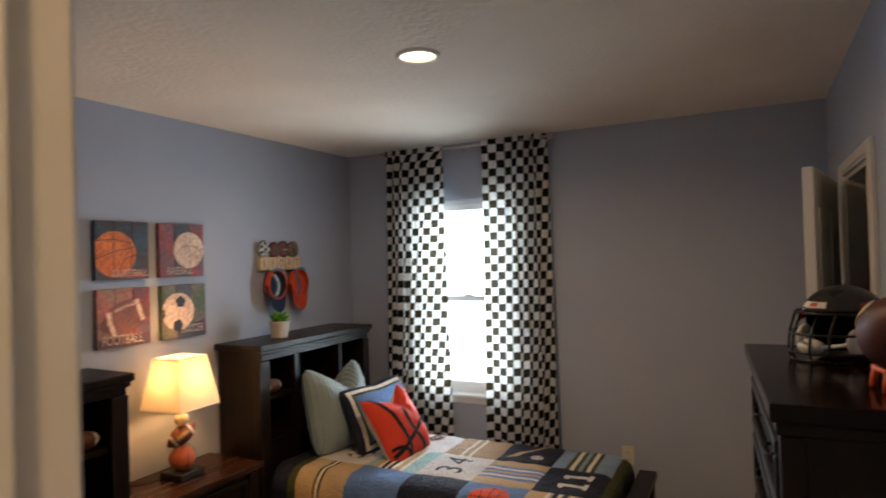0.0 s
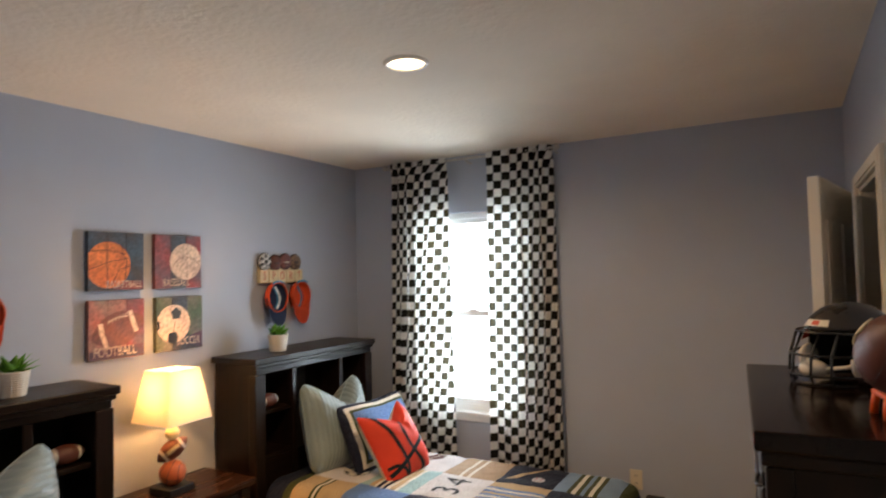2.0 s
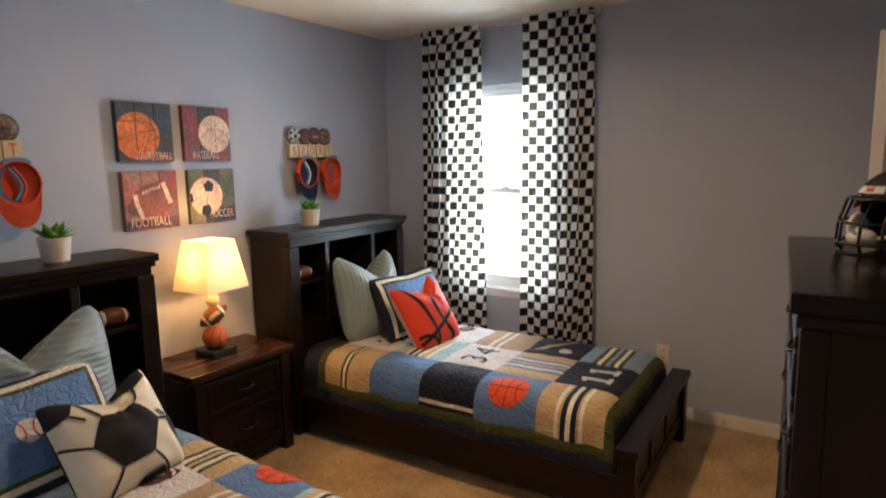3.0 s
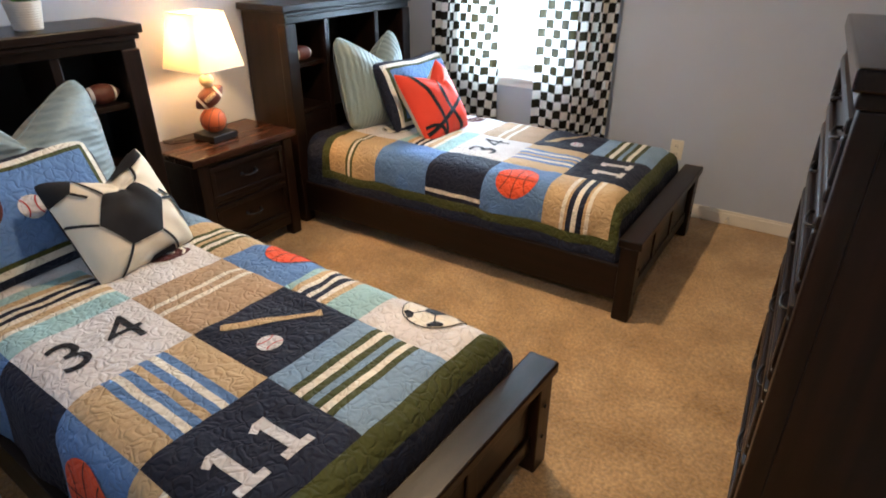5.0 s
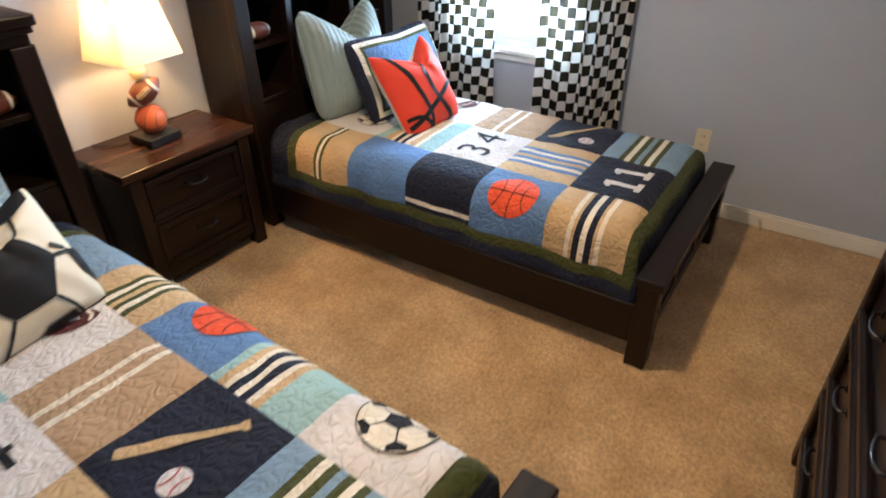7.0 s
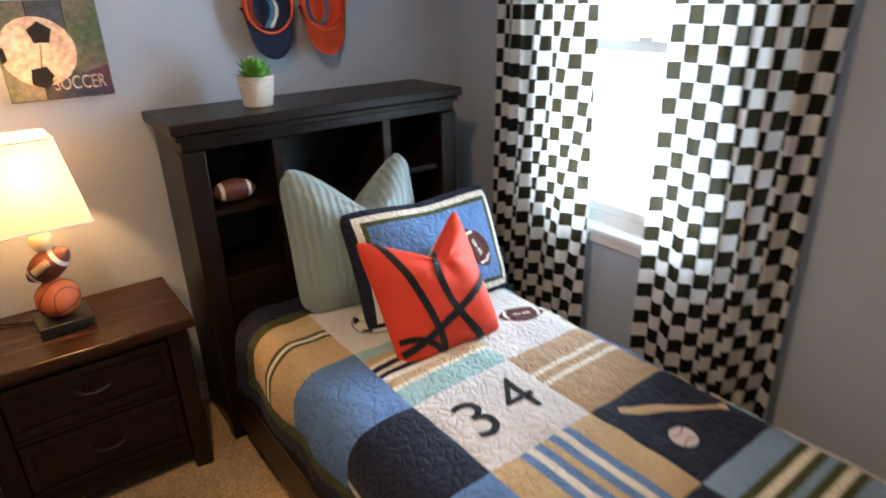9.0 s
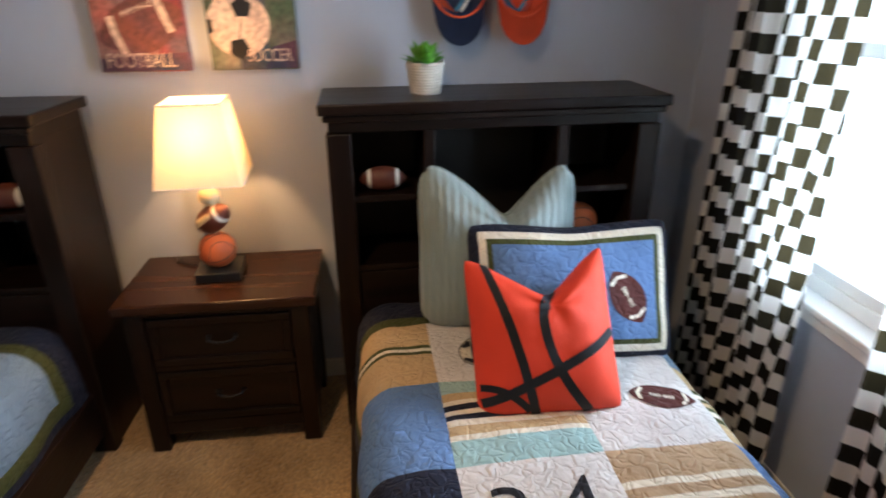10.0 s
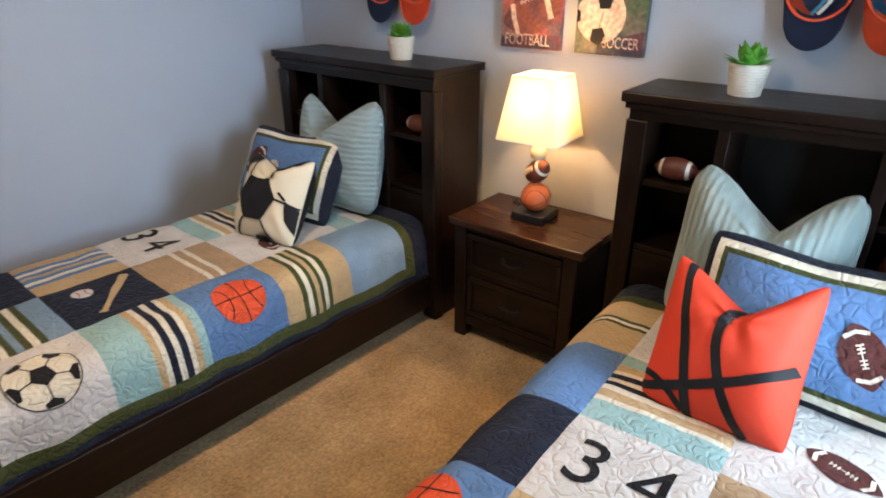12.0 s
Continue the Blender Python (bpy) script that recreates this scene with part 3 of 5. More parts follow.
def bed(m, label):
    """Bookcase headboard with three open bays, side rails and a low footboard; x runs from the wall to the foot."""
    th = thing("bed", label, "bed", m, "twin beds")
    for s in (-1, 1):
        part("side_panel", box(0.0, 0.31, min(s * 0.53, s * 0.485), max(s * 0.53, s * 0.485), 0, 1.10, 0.004), WOODZ, th)
        part("post", box(0.27, 0.326, min(s * 0.538, s * 0.462), max(s * 0.538, s * 0.462), 0, 1.092, 0.005), WOODZ, th)
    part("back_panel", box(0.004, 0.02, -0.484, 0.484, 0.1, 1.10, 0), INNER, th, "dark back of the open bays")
    part("cap", box(-0.002, 0.345, -0.558, 0.558, 1.150, 1.185, 0.006), WOOD, th)
    part("frieze", box(0.0, 0.322, -0.53, 0.53, 1.094, 1.149, 0.004), WOOD, th)
    part("moulding", box(0.322, 0.334, -0.545, 0.545, 1.128, 1.149, 0.005), WOOD, th)
    for v in (-0.22, 0.215):
        part("divider", box(0.02, 0.312, v - 0.018, v + 0.018, 0.5, 1.094, 0.003), WOODZ, th)
    for a, b in ((-0.462, -0.238), (0.233, 0.462)):
        part("shelf", box(0.02, 0.30, a, b, 0.862, 0.884, 0.003), WOOD, th)
        part("shelf", box(0.02, 0.30, a, b, 0.618, 0.64, 0.003), WOOD, th)
    part("lower_panel", box(0.28, 0.305, -0.462, 0.462, 0.10, 0.617, 0.003), WOOD, th)
    for s in (-1, 1):
        part("side_rail", box(0.326, 2.160, s * 0.500 - 0.014, s * 0.500 + 0.014, 0.075, 0.245, 0.004), WOODX, th)
        leg = part("foot_post", box(2.160, 2.234, s * 0.508 - 0.038, s * 0.508 + 0.038, 0, 0.351, 0.005), WOODZ, th)
        for z in (0.13, 0.25):
            part("bolt", tube([(2.234, s * 0.508, z), (2.239, s * 0.508, z)], 0.007, 10), BLACK, leg)
    part("top_rail", box(2.149, 2.246, -0.554, 0.554, 0.352, 0.390, 0.006), WOOD, th)
    part("foot_rail", box(2.179, 2.215, -0.47, 0.47, 0.300, 0.351, 0.004), WOOD, th)
    part("foot_rail", box(2.179, 2.215, -0.47, 0.47, 0.085, 0.145, 0.004), WOOD, th)
    part("foot_panel", box(2.189, 2.205, -0.47, 0.47, 0.145, 0.300, 0.002), WOOD, th)
    for v in (-0.15, 0.15):
        part("foot_stile", box(2.181, 2.213, v - 0.025, v + 0.025, 0.146, 0.299, 0.003), WOODZ, th)
    part("slat_deck", box(0.326, 2.160, -0.50, 0.50, 0.17, 0.195, 0.003), WOODX, th)
    return th


def mattress(m):
    th = thing("mattress", "white twin mattress, covered by the quilt", "mattress", m, "mattresses")
    part("body", box(0.345, 2.12, -0.455, 0.455, 0.196, 0.472, 0.09, seg=5), WHITEP, th, "", True)
    return th


HALF, TOP, RND, FOOT = 0.475, 0.502, 0.105, 2.128


def fold(s, edge):
    """How far along and how far down a cloth lies that bends over an edge."""
    a = s - (edge - RND)
    if a <= 0:
        return s, 0.0
    if a < RND * math.pi / 2:
        return edge - RND + RND * math.sin(a / RND), RND * (1 - math.cos(a / RND))
    d = a - RND * math.pi / 2
    return edge + 0.10 * d, RND + d


def draped(u, v):
    """The point of the quilt at u along and v across."""
    x, du = fold(u, FOOT)
    y, dv = fold(abs(v), HALF)
    d = (du ** 3 + dv ** 3) ** (1 / 3)
    corner = min(du, dv)
    z = TOP - d + 0.006 * noise.noise((u * 5, v * 5, 1)) + 0.004 * noise.noise((u * 14, v * 14, 7)) + 0.0035 * math.sin(60 * v + 9 * noise.noise((u * 4, v * 3, 2))) * noise.noise((u * 3, v * 3, 9))
    y += (0.008 * math.sin(u * 21 + 2 * noise.noise((u * 3, 0, 5))) * min(1, dv * 6)) + 0.05 * corner
    x += 0.008 * math.sin(v * 19) * min(1, du * 6)
    return (x, y if v >= 0 else -y, z)


def patch(parent, lay, u0, u1, v0, v1, mats, stripes=(), name="patch"):
    """One sewn patch. stripes: (axis, from, to, index of mats); seams lie low."""
    def cuts(lo, hi, extra):
        n = max(2, round((hi - lo) / 0.022))
        c = sorted(set([lo + (hi - lo) * i / n for i in range(n + 1)] + [e for e in extra if lo < e < hi]))
        return [a for i, a in enumerate(c) if i == 0 or a - c[i - 1] > 1e-5]
    us = cuts(u0, u1, [e for s in stripes if s[0] == "u" for e in s[1:3]])
    vs = cuts(v0, v1, [e for s in stripes if s[0] == "v" for e in s[1:3]])
    bm = bmesh.new()
    grid = []
    for u in us:
        row = []
        for v in vs:
            p = Vector(lay(u, v))
            n = (Vector(lay(u + 0.003, v)) - Vector(lay(u - 0.003, v))).cross(Vector(lay(u, v + 0.003)) - Vector(lay(u, v - 0.003))).normalized()
            e = min(u - u0, u1 - u, v - v0, v1 - v)
            row.append(bm.verts.new(p + n * 0.0045 * (1 - math.exp(-e / 0.010))))
        grid.append(row)
    for i in range(len(us) - 1):
        for j in range(len(vs) - 1):
            f = bm.faces.new((grid[i][j], grid[i + 1][j], grid[i + 1][j + 1], grid[i][j + 1]))
            a, b = (us[i] + us[i + 1]) / 2, (vs[j] + vs[j + 1]) / 2
            for ax, lo, hi, k in stripes:
                if lo < (a if ax == "u" else b) < hi:
                    f.material_index = k
    return part(name, bm, mats, parent, "", True)


def bands(axis, start, *runs):
    """Stripes side by side: (width, index)."""
    out, at = [], start
    for w, k in runs:
        if k:
            out.append((axis, at, at + w, k))
        at += w
    return out


def basketball_mark(parent, lay, u, v, r, mat=ORANGE):
    part("ball_mark", laid([circle(u, v, r)], lay, 0.007), mat, parent, "orange sewn-on basketball", True)
    lines = [strip([(u - r * 0.98, v), (u + r * 0.98, v)], 0.004), strip([(u, v - r * 0.98), (u, v + r * 0.98)], 0.004)]
    for s in (-1, 1):
        arc = [(u + s * (r * 1.15 - r * 0.72 * math.cos(a)), v + r * 0.95 * math.sin(a)) for a in [x * 0.2 for x in range(-5, 6)]]
        arc = [(a, b) for a, b in arc if math.hypot(a - u, b - v) < r * 0.99]
        lines.append(strip(arc, 0.004))
    part("ball_line", laid(lines, lay, 0.0085), BLACKC, parent, "", True)


def football_shape(u, v, length, width, turn, n=20):
    c, s = math.cos(turn), math.sin(turn)
    pts = []
    for i in range(2 * n):
        t = i / n
        a = (t if t < 1 else 2 - t) * 2 - 1
        b = width / 2 * (1 - a * a) ** 0.8 * (1 if t < 1 else -1)
        pts.append((u + c * a * length / 2 - s * b, v + s * a * length / 2 + c * b))
    return [p for i, p in enumerate(pts) if i == 0 or math.hypot(p[0] - pts[i - 1][0], p[1] - pts[i - 1][1]) > 1e-5]


def bar(u, v, du, dv, width):
    return strip([(u - du / 2, v - dv / 2), (u + du / 2, v + dv / 2)], width)


def football_mark(parent, surface, u, v, length, width, turn, lift, mats=(MAROON, CREAM)):
    part("football_mark", laid([football_shape(u, v, length, width, turn)], surface, lift), mats[0], parent, "maroon sewn-on football", True)
    c, s = math.cos(turn), math.sin(turn)
    at = lambda a, b: (u + c * a - s * b, v + s * a + c * b)
    marks = [strip([at(k * length * 0.31 + k * 0.01 * (1 - abs(j)), j * width * 0.27) for j in (-1, -0.5, 0, 0.5, 1)], length * 0.06) for k in (-1, 1)]
    marks += [strip([at(-length * 0.17, 0), at(length * 0.17, 0)], length * 0.018)]
    marks += [strip([at(k * length * 0.055, -width * 0.08), at(k * length * 0.055, width * 0.08)], length * 0.02) for k in (-3, -2, -1, 1, 2, 3)]
    part("football_lacing", laid(marks, surface, lift + 0.0015), mats[1], parent, "cream lacing and bands", True)


def polygon(u, v, r, n, turn=0.0):
    return [(u + r * math.cos(turn + 2 * math.pi * i / n), v + r * math.sin(turn + 2 * math.pi * i / n)) for i in range(n)]


def quilt(m, along, across):
    th = thing("quilt", "patchwork sports quilt of navy, tan and blue on the bed", "quilt", m, "patchwork quilts")
    R = [(0.53, 0.85), (0.85, 1.17), (1.17, 1.49), (1.49, 1.81), (1.81, 2.13)]
    A, B, C, D, E = -0.780, -0.442, -0.093, 0.235, min(0.608, 0.66 - across)
    lay = lambda u, v: draped(u + along, v + across)
    p = lambda r, v0, v1, mats, st=(): patch(th, lay, R[r][0], R[r][1], v0, v1, mats, st)
    # side over the aisle at negative y
    p(0, A, B, [TAN, OLIVE, CREAM], bands("u", 0.655, (0.016, 1), (0.016, 2), (0.016, 1)))
    p(1, A, B, [BLUE])
    p(2, A, B, [NAVY, CREAM], [("v", -0.758, -0.738, 1)])
    p(3, A, B, [BLUE])
    p(4, A, B, [TAN, CREAM, NAVY], bands("u", 1.90, (0.018, 1), (0.012, 0), (0.024, 2), (0.022, 1), (0.024, 2), (0.012, 0), (0.018, 1)))
    # second band
    p(0, B, C, [WHITE])
    p(1, B, C, [TEAL, CREAM, NAVY, TAN], bands("u", 0.91, (0.03, 3), (0.016, 1), (0.022, 2), (0.018, 1), (0.020, 2), (0.022, 1), (0.03, 3), (0.018, 1)))
    p(2, B, C, [WHITE])
    p(3, B, C, [TAN, BLUE, CREAM], bands("v", -0.355, (0.026, 1), (0.022, 2), (0.026, 1), (0.024, 0), (0.026, 1), (0.022, 2), (0.026, 1)))
    p(4, B, C, [NAVY])
    # third band
    p(0, C, D, [WHITE, TEAL], [("u", 0.60, 0.72, 1)])
    p(1, C, D, [WHITE])
    p(2, C, D, [BROWN, CREAM], bands("u", 1.27, (0.02, 1), (0.03, 0), (0.02, 1)))
    p(3, C, D, [NAVY])
    p(4, C, D, [SKY, OLIVE, CREAM], bands("u", 1.885, (0.022, 1), (0.022, 2), (0.022, 1), (0.022, 0), (0.022, 1), (0.022, 2), (0.022, 1)))
    # side at positive y
    p(0, D, E, [SKY])
    p(1, D, E, [TAN, OLIVE, CREAM], bands("u", 0.955, (0.022, 1), (0.022, 2), (0.018, 1), (0.020, 0), (0.018, 1), (0.022, 2), (0.022, 1)))
    p(2, D, E, [BLUE])
    p(3, D, E, [TEAL, TAN, CREAM, NAVY], bands("u", 1.525, (0.024, 1), (0.018, 2), (0.024, 3), (0.020, 2), (0.024, 3), (0.018, 2), (0.024, 1)))
    p(4, D, E, [WHITE])
    # borders
    for v0, v1, mt in ((A - 0.045, A, OLIVE), (min(A - 0.065, -0.735 - across), A - 0.045, NAVY), (E, E + 0.046, OLIVE), (E + 0.046, max(E + 0.06, 0.735 - across), NAVY)):
        patch(th, lay, 0.48 if mt is OLIVE else 0.37, 2.205 if mt is OLIVE else 2.33, v0, v1, [mt], name="border")
    patch(th, lay, 0.48, 0.53, A, E, [OLIVE], name="border")
    patch(th, lay, 0.37, 0.48, A - 0.045, E + 0.046, [NAVY], name="border")
    patch(th, lay, 2.13, 2.205, A, E, [OLIVE], name="border")
    patch(th, lay, 2.205, 2.33, A - 0.045, E + 0.046, [NAVY], name="border")
    # appliqued shapes
    basketball_mark(th, lay, 1.65, -0.598, 0.100)
    basketball_mark(th, lay, 1.33, 0.415, 0.095)
    part("numeral", laid([], lay, 0.007, flat=letters("3", 0.215, (1.335, -0.345), (-1, 0), (0, 1))), BLACKC, th, "black sewn-on numeral 3", True)
    part("numeral", laid([], lay, 0.007, flat=letters("4", 0.215, (1.325, -0.198), (-1, 0), (0, 1))), BLACKC, th, "black sewn-on numeral 4", True)
    for v in (-0.330, -0.208):
        shape = [(0.076, -0.040), (0.076, 0.040), (0.052, 0.040), (0.052, 0.015), (-0.072, 0.015), (-0.072, -0.016), (-0.054, -0.040), (-0.037, -0.030), (-0.046, -0.015), (0.052, -0.015), (0.052, -0.040)]
        one = [(1.985 + a, v + b) for a, b in shape]
        part("numeral", laid([one], lay, 0.007), WHITE, th, "white sewn-on numeral 1", True)
    a, b = (1.535, -0.035), (1.705, 0.195)
    ax = lambda k: (a[0] + (b[0] - a[0]) * k, a[1] + (b[1] - a[1]) * k)
    nx, ny = -(b[1] - a[1]) / 0.286, (b[0] - a[0]) / 0.286
    prof = [(0, 0.012), (0.03, 0.017), (0.4, 0.015), (0.75, 0.009), (0.93, 0.009), (0.95, 0.015), (1, 0.014)]
    bat = [(ax(k)[0] + w * nx, ax(k)[1] + w * ny) for k, w in prof] + [(ax(k)[0] - w * nx, ax(k)[1] - w * ny) for k, w in prof[::-1]]
    part("bat_mark", laid([bat], lay, 0.007), TAN, th, "tan sewn-on baseball bat", True)
    part("baseball_mark", laid([circle(1.700, 0.005, 0.036)], lay, 0.007), WHITE, th, "white sewn-on baseball", True)
    st = [strip([(1.700 + s * (0.034 - 0.022 * math.cos(t)), 0.005 + 0.032 * math.sin(t)) for t in [x * 0.25 for x in range(-4, 5)]], 0.0035) for s in (-1, 1)]
    part("stitching", laid(st, lay, 0.0085), REDTH, th, "red stitching", True)
    football_mark(th, lay, 1.00, 0.13, 0.17, 0.095, 1.2, 0.007)
    for cu, cv, r in ((1.965, 0.405, 0.100), (0.72, -0.28, 0.085)):
        part("soccer_mark", laid([circle(cu, cv, r)], lay, 0.007), BLACKC, th, "black ring of the sewn-on soccer ball", True)
        part("soccer_mark", laid([circle(cu, cv, r * 0.96)], lay, 0.0078), CREAM, th, "white sewn-on soccer ball", True)
        pent = [polygon(cu, cv, r * 0.36, 5, 0.3)]
        for i in range(5):
            t = 0.3 + 2 * math.pi * i / 5
            pent.append([(cu + r * k * math.cos(t + d), cv + r * k * math.sin(t + d)) for k, d in ((0.66, 0), (0.82, 0.30), (0.95, 0.24), (0.95, -0.24), (0.82, -0.30))])
            pent.append(strip([(cu + r * 0.34 * math.cos(t), cv + r * 0.34 * math.sin(t)), (cu + r * 0.68 * math.cos(t), cv + r * 0.68 * math.sin(t))], 0.004))
        part("soccer_patch", laid(pent, lay, 0.009), BLACKC, th, "black patches", True)
    return th


# ---- pillows ----
def cushion(w, h, t, chop=0.0, seed=0, ears=0.07, at=0.0, wide=0.26, rounded=0.05, lobes=1.6):
    """surface(a, b, side): a across and b up, both in metres from the centre of the face; x is the front.
    chop: how deep the top is dented, at: where along it, wide: the share of the height."""
    ox = seed * 3.7

    def surface(a, b, side=1):
        s, r = max(-1.0, min(1.0, a / (w / 2))), max(-1.0, min(1.0, b / (h / 2)))
        y = w / 2 * s * (1 - ears * (1 - r * r))
        z = h / 2 + h / 2 * r * (1 - ears * (1 - s * s))
        reach = 1 + at if s < at else 1 - at
        v = abs(s - at) / reach
        dent = max(0.0, 1 - ((v * v + 0.006) ** 0.5 - 0.0775) / 0.9255) ** lobes
        up = max(0.0, r + 0.35) / 1.35
        z -= chop * h * wide * dent * up ** 2.0
        y += 0.06 * chop * w * (s - at) * (1 - abs(s)) * up ** 2
        k = max(0.0, (1 - s * s) * (1 - r * r))
        full = (1 - abs(s) ** 5) * (1 - abs(r) ** 5)
        crease = math.exp(-((s - at) ** 2) / 0.012) * up ** 2.5
        x = side * t / 2 * max(0.0, 0.55 * k ** 0.42 + 0.45 * full) * (1 + chop * 0.18 * dent * up - chop * chop * (0.55 if side > 0 else 0.15) * crease)
        c = abs(s * r) ** 7
        y *= 1 - rounded * c
        z += (-1 if r > 0 else 1) * rounded * h * 0.5 * c
        soft = min(1, k * 5)
        x += soft * (0.011 * noise.noise((a * 6 + ox, b * 6, side)) + 0.005 * noise.noise((a * 15 + ox, b * 12, 2 * side)))
        # drag lines that run from the corners and the dent
        x += soft * (0.008 * chop * up * math.exp(-((s - at) ** 2) / 0.35) * math.sin(6 * math.atan2(r - 0.55, s - at) + 3 * noise.noise((a * 5 + ox, b * 5, 6))))
        x += soft * 0.007 * chop * math.sin(60 * (a * 0.6 + b) + 6 * noise.noise((a * 5 + ox, b * 5, 4))) * noise.noise((a * 4 + ox, b * 4, 8))
        return (x, y, z)
    return surface


def pillow_body(th, surf, w, h, mats, n=44, name="cover", label=""):
    bm = bmesh.new()
    rim = {}
    for side in (1, -1):
        g = []
        for i in range(n + 1):
            row = []
            for j in range(n + 1):
                key = (i, j) if i in (0, n) or j in (0, n) else None
                if key in rim:
                    row.append(rim[key])
                    continue
                a = w / 2 * math.sin(math.pi / 2 * (2 * i / n - 1))
                b = h / 2 * math.sin(math.pi / 2 * (2 * j / n - 1))
                v = bm.verts.new(surf(a, b, side))
                if key:
                    rim[key] = v
                row.append(v)
            g.append(row)
        for i in range(n):
            for j in range(n):
                f = bm.faces.new((g[i][j], g[i + 1][j], g[i + 1][j + 1], g[i][j + 1]))
                f.material_index = 0 if side > 0 or len(mats) < 2 else 1
    return part(name, bm, mats, th, label, True)


def piping(th, surf, w, h, mat, r=0.004):
    n = 40
    pts = []
    for i in range(n):
        pts.append(surf(-w / 2 + w * i / n, -h / 2, 1))
    for i in range(n):
        pts.append(surf(w / 2, -h / 2 + h * i / n, 1))
    for i in range(n):
        pts.append(surf(w / 2 - w * i / n, h / 2, 1))
    for i in range(n):
        pts.append(surf(-w / 2, h / 2 - h * i / n, 1))
    part("piping", tube(pts, r, 6, True), mat, th, "", True)


def basketball_pillow(m):
    w, h = 0.372, 0.425
    th = thing("basketball_pillow", "orange throw pillow with black basketball seams, chopped at the top", "pillow", m)
    s = cushion(w, h, 0.20, 1.0, 1, 0.03, at=0.16, wide=0.27, rounded=0.04, lobes=1.35)
    pillow_body(th, s, w, h, [ORANGEP, IVORYP], 64)
    piping(th, s, w, h, ORANGEP, 0.002)
    e, g = 0.210, 0.175
    curve = lambda f: [f(t / 14) for t in range(15)]
    lines = [
        strip(curve(lambda t: (-g + 0.045 + 0.09 * t ** 0.9, e - 2 * e * t)), 0.024),
        strip(curve(lambda t: (0.035 - 0.10 * math.sin(math.pi * t * 0.55) + 0.16 * t * t, e - 2 * e * t)), 0.024),
        strip(curve(lambda t: (-g + 2 * g * t, -0.165 + 0.025 * math.sin(3.2 * t) + 0.155 * t ** 2.2)), 0.024),
        strip(curve(lambda t: (-g + 0.12 * t, -0.125 - 0.07 * t ** 2.2)), 0.018),
    ]
    part("seam_band", laid(lines, lambda a, b: s(a, b), 0.0035, 0.010), BLACKP, th, "black seam bands", True)
    return th


def soccer_pillow(m):
    w, h = 0.372, 0.376
    th = thing("soccer_pillow", "ivory throw pillow with black soccer-ball panels, chopped at the top", "pillow", m)
    s = cushion(w, h, 0.20, 0.8, 2, 0.03, at=0.05, wide=0.24, rounded=0.04, lobes=1.5)
    pillow_body(th, s, w, h, [IVORYP, BLACKP], 64)
    piping(th, s, w, h, BLACKP, 0.0025)
    e = 0.184
    hexa = polygon(-0.005, -0.012, 0.114, 6, 0.0)
    shapes = [hexa]
    for (x, y), (x2, y2) in zip(hexa, [(e, -0.03), (0.10, e), (-0.10, e), (-e, 0.03), (-0.12, -e), (0.10, -e)]):
        shapes.append(strip([(x, y), (x2, y2)], 0.009))
    shapes += [[(-e, e), (-e, 0.10), (-0.13, 0.12), (-0.09, e)], [(e * 0.9, e), (0.02, e), (0.02, 0.165), (0.09, 0.14), (0.15, 0.15)],
               [(e, -e * 0.2), (0.145, -0.01), (0.155, -0.09), (e, -0.14)], [(-0.02, -e), (0.09, -e), (0.075, -0.165), (0.0, -0.17)]]
    shapes += [strip([(-0.13, 0.12), (-0.10, 0.09)], 0.010), strip([(0.145, -0.01), (0.115, 0.02)], 0.010)]
    part("panel", laid(shapes, lambda a, b: s(a, b), 0.006, 0.007), BLACKP, th, "black panels and seams", True)
    return th


def sham(m, with_ball, label):
    w, h = 0.61, 0.42
    th = thing("pillow_sham", label, "pillow", m, "quilted pillow shams")
    s = cushion(w, h, 0.19, 0.15, 3, 0.04, rounded=0.06)
    pillow_body(th, s, w, h, [NAVY, NAVY])
    f = lambda a, b: s(a, b)

    def frame_of(x, y, t):
        return [[(-x, y - t), (-x, y), (x, y), (x, y - t)], [(-x, -y), (-x, -y + t), (x, -y + t), (x, -y)], [(-x, -y + t), (-x, y - t), (-x + t, y - t), (-x + t, -y + t)], [(x - t, -y + t), (x - t, y - t), (x, y - t), (x, -y + t)]]
    part("border", laid(frame_of(0.274, 0.181, 0.022), f, 0.0035), CREAM, th, "white border band", True)
    part("border", laid(frame_of(0.252, 0.159, 0.016), f, 0.0035), OLIVE, th, "olive border band", True)
    part("centre_panel", laid([[(-0.236, -0.143), (0.236, -0.143), (0.236, 0.143), (-0.236, 0.143)]], f, 0.0035), BLUE, th, "denim blue panel", True)
    if with_ball:
        football_mark(th, f, 0.145, -0.02, 0.175, 0.105, -1.05, 0.006)
    else:
        football_mark(th, f, -0.155, 0.03, 0.175, 0.105, 0.9, 0.006)
        part("baseball_mark", laid([circle(-0.02, 0.0, 0.042)], f, 0.006), WHITE, th, "white sewn-on baseball", True)
        st = [strip([(-0.02 + k * (0.040 - 0.026 * math.cos(t)), 0.037 * math.sin(t)) for t in [x * 0.25 for x in range(-4, 5)]], 0.005) for k in (-1, 1)]
        part("stitching", laid(st, f, 0.0075), REDTH, th, "red stitching", True)
    return th


def satin_pillow(m, label, seed, dent, cloth):
    w, h = 0.485, 0.53
    th = thing("satin_pillow", label, "pillow", m, "grey satin pillows")
    s = cushion(w, h, 0.25, 1.0, seed, 0.02, at=dent, wide=0.31, rounded=0.12, lobes=1.9)
    pillow_body(th, s, w, h, [cloth, cloth], 60)
    piping(th, s, w, h, cloth, 0.005)
    return th


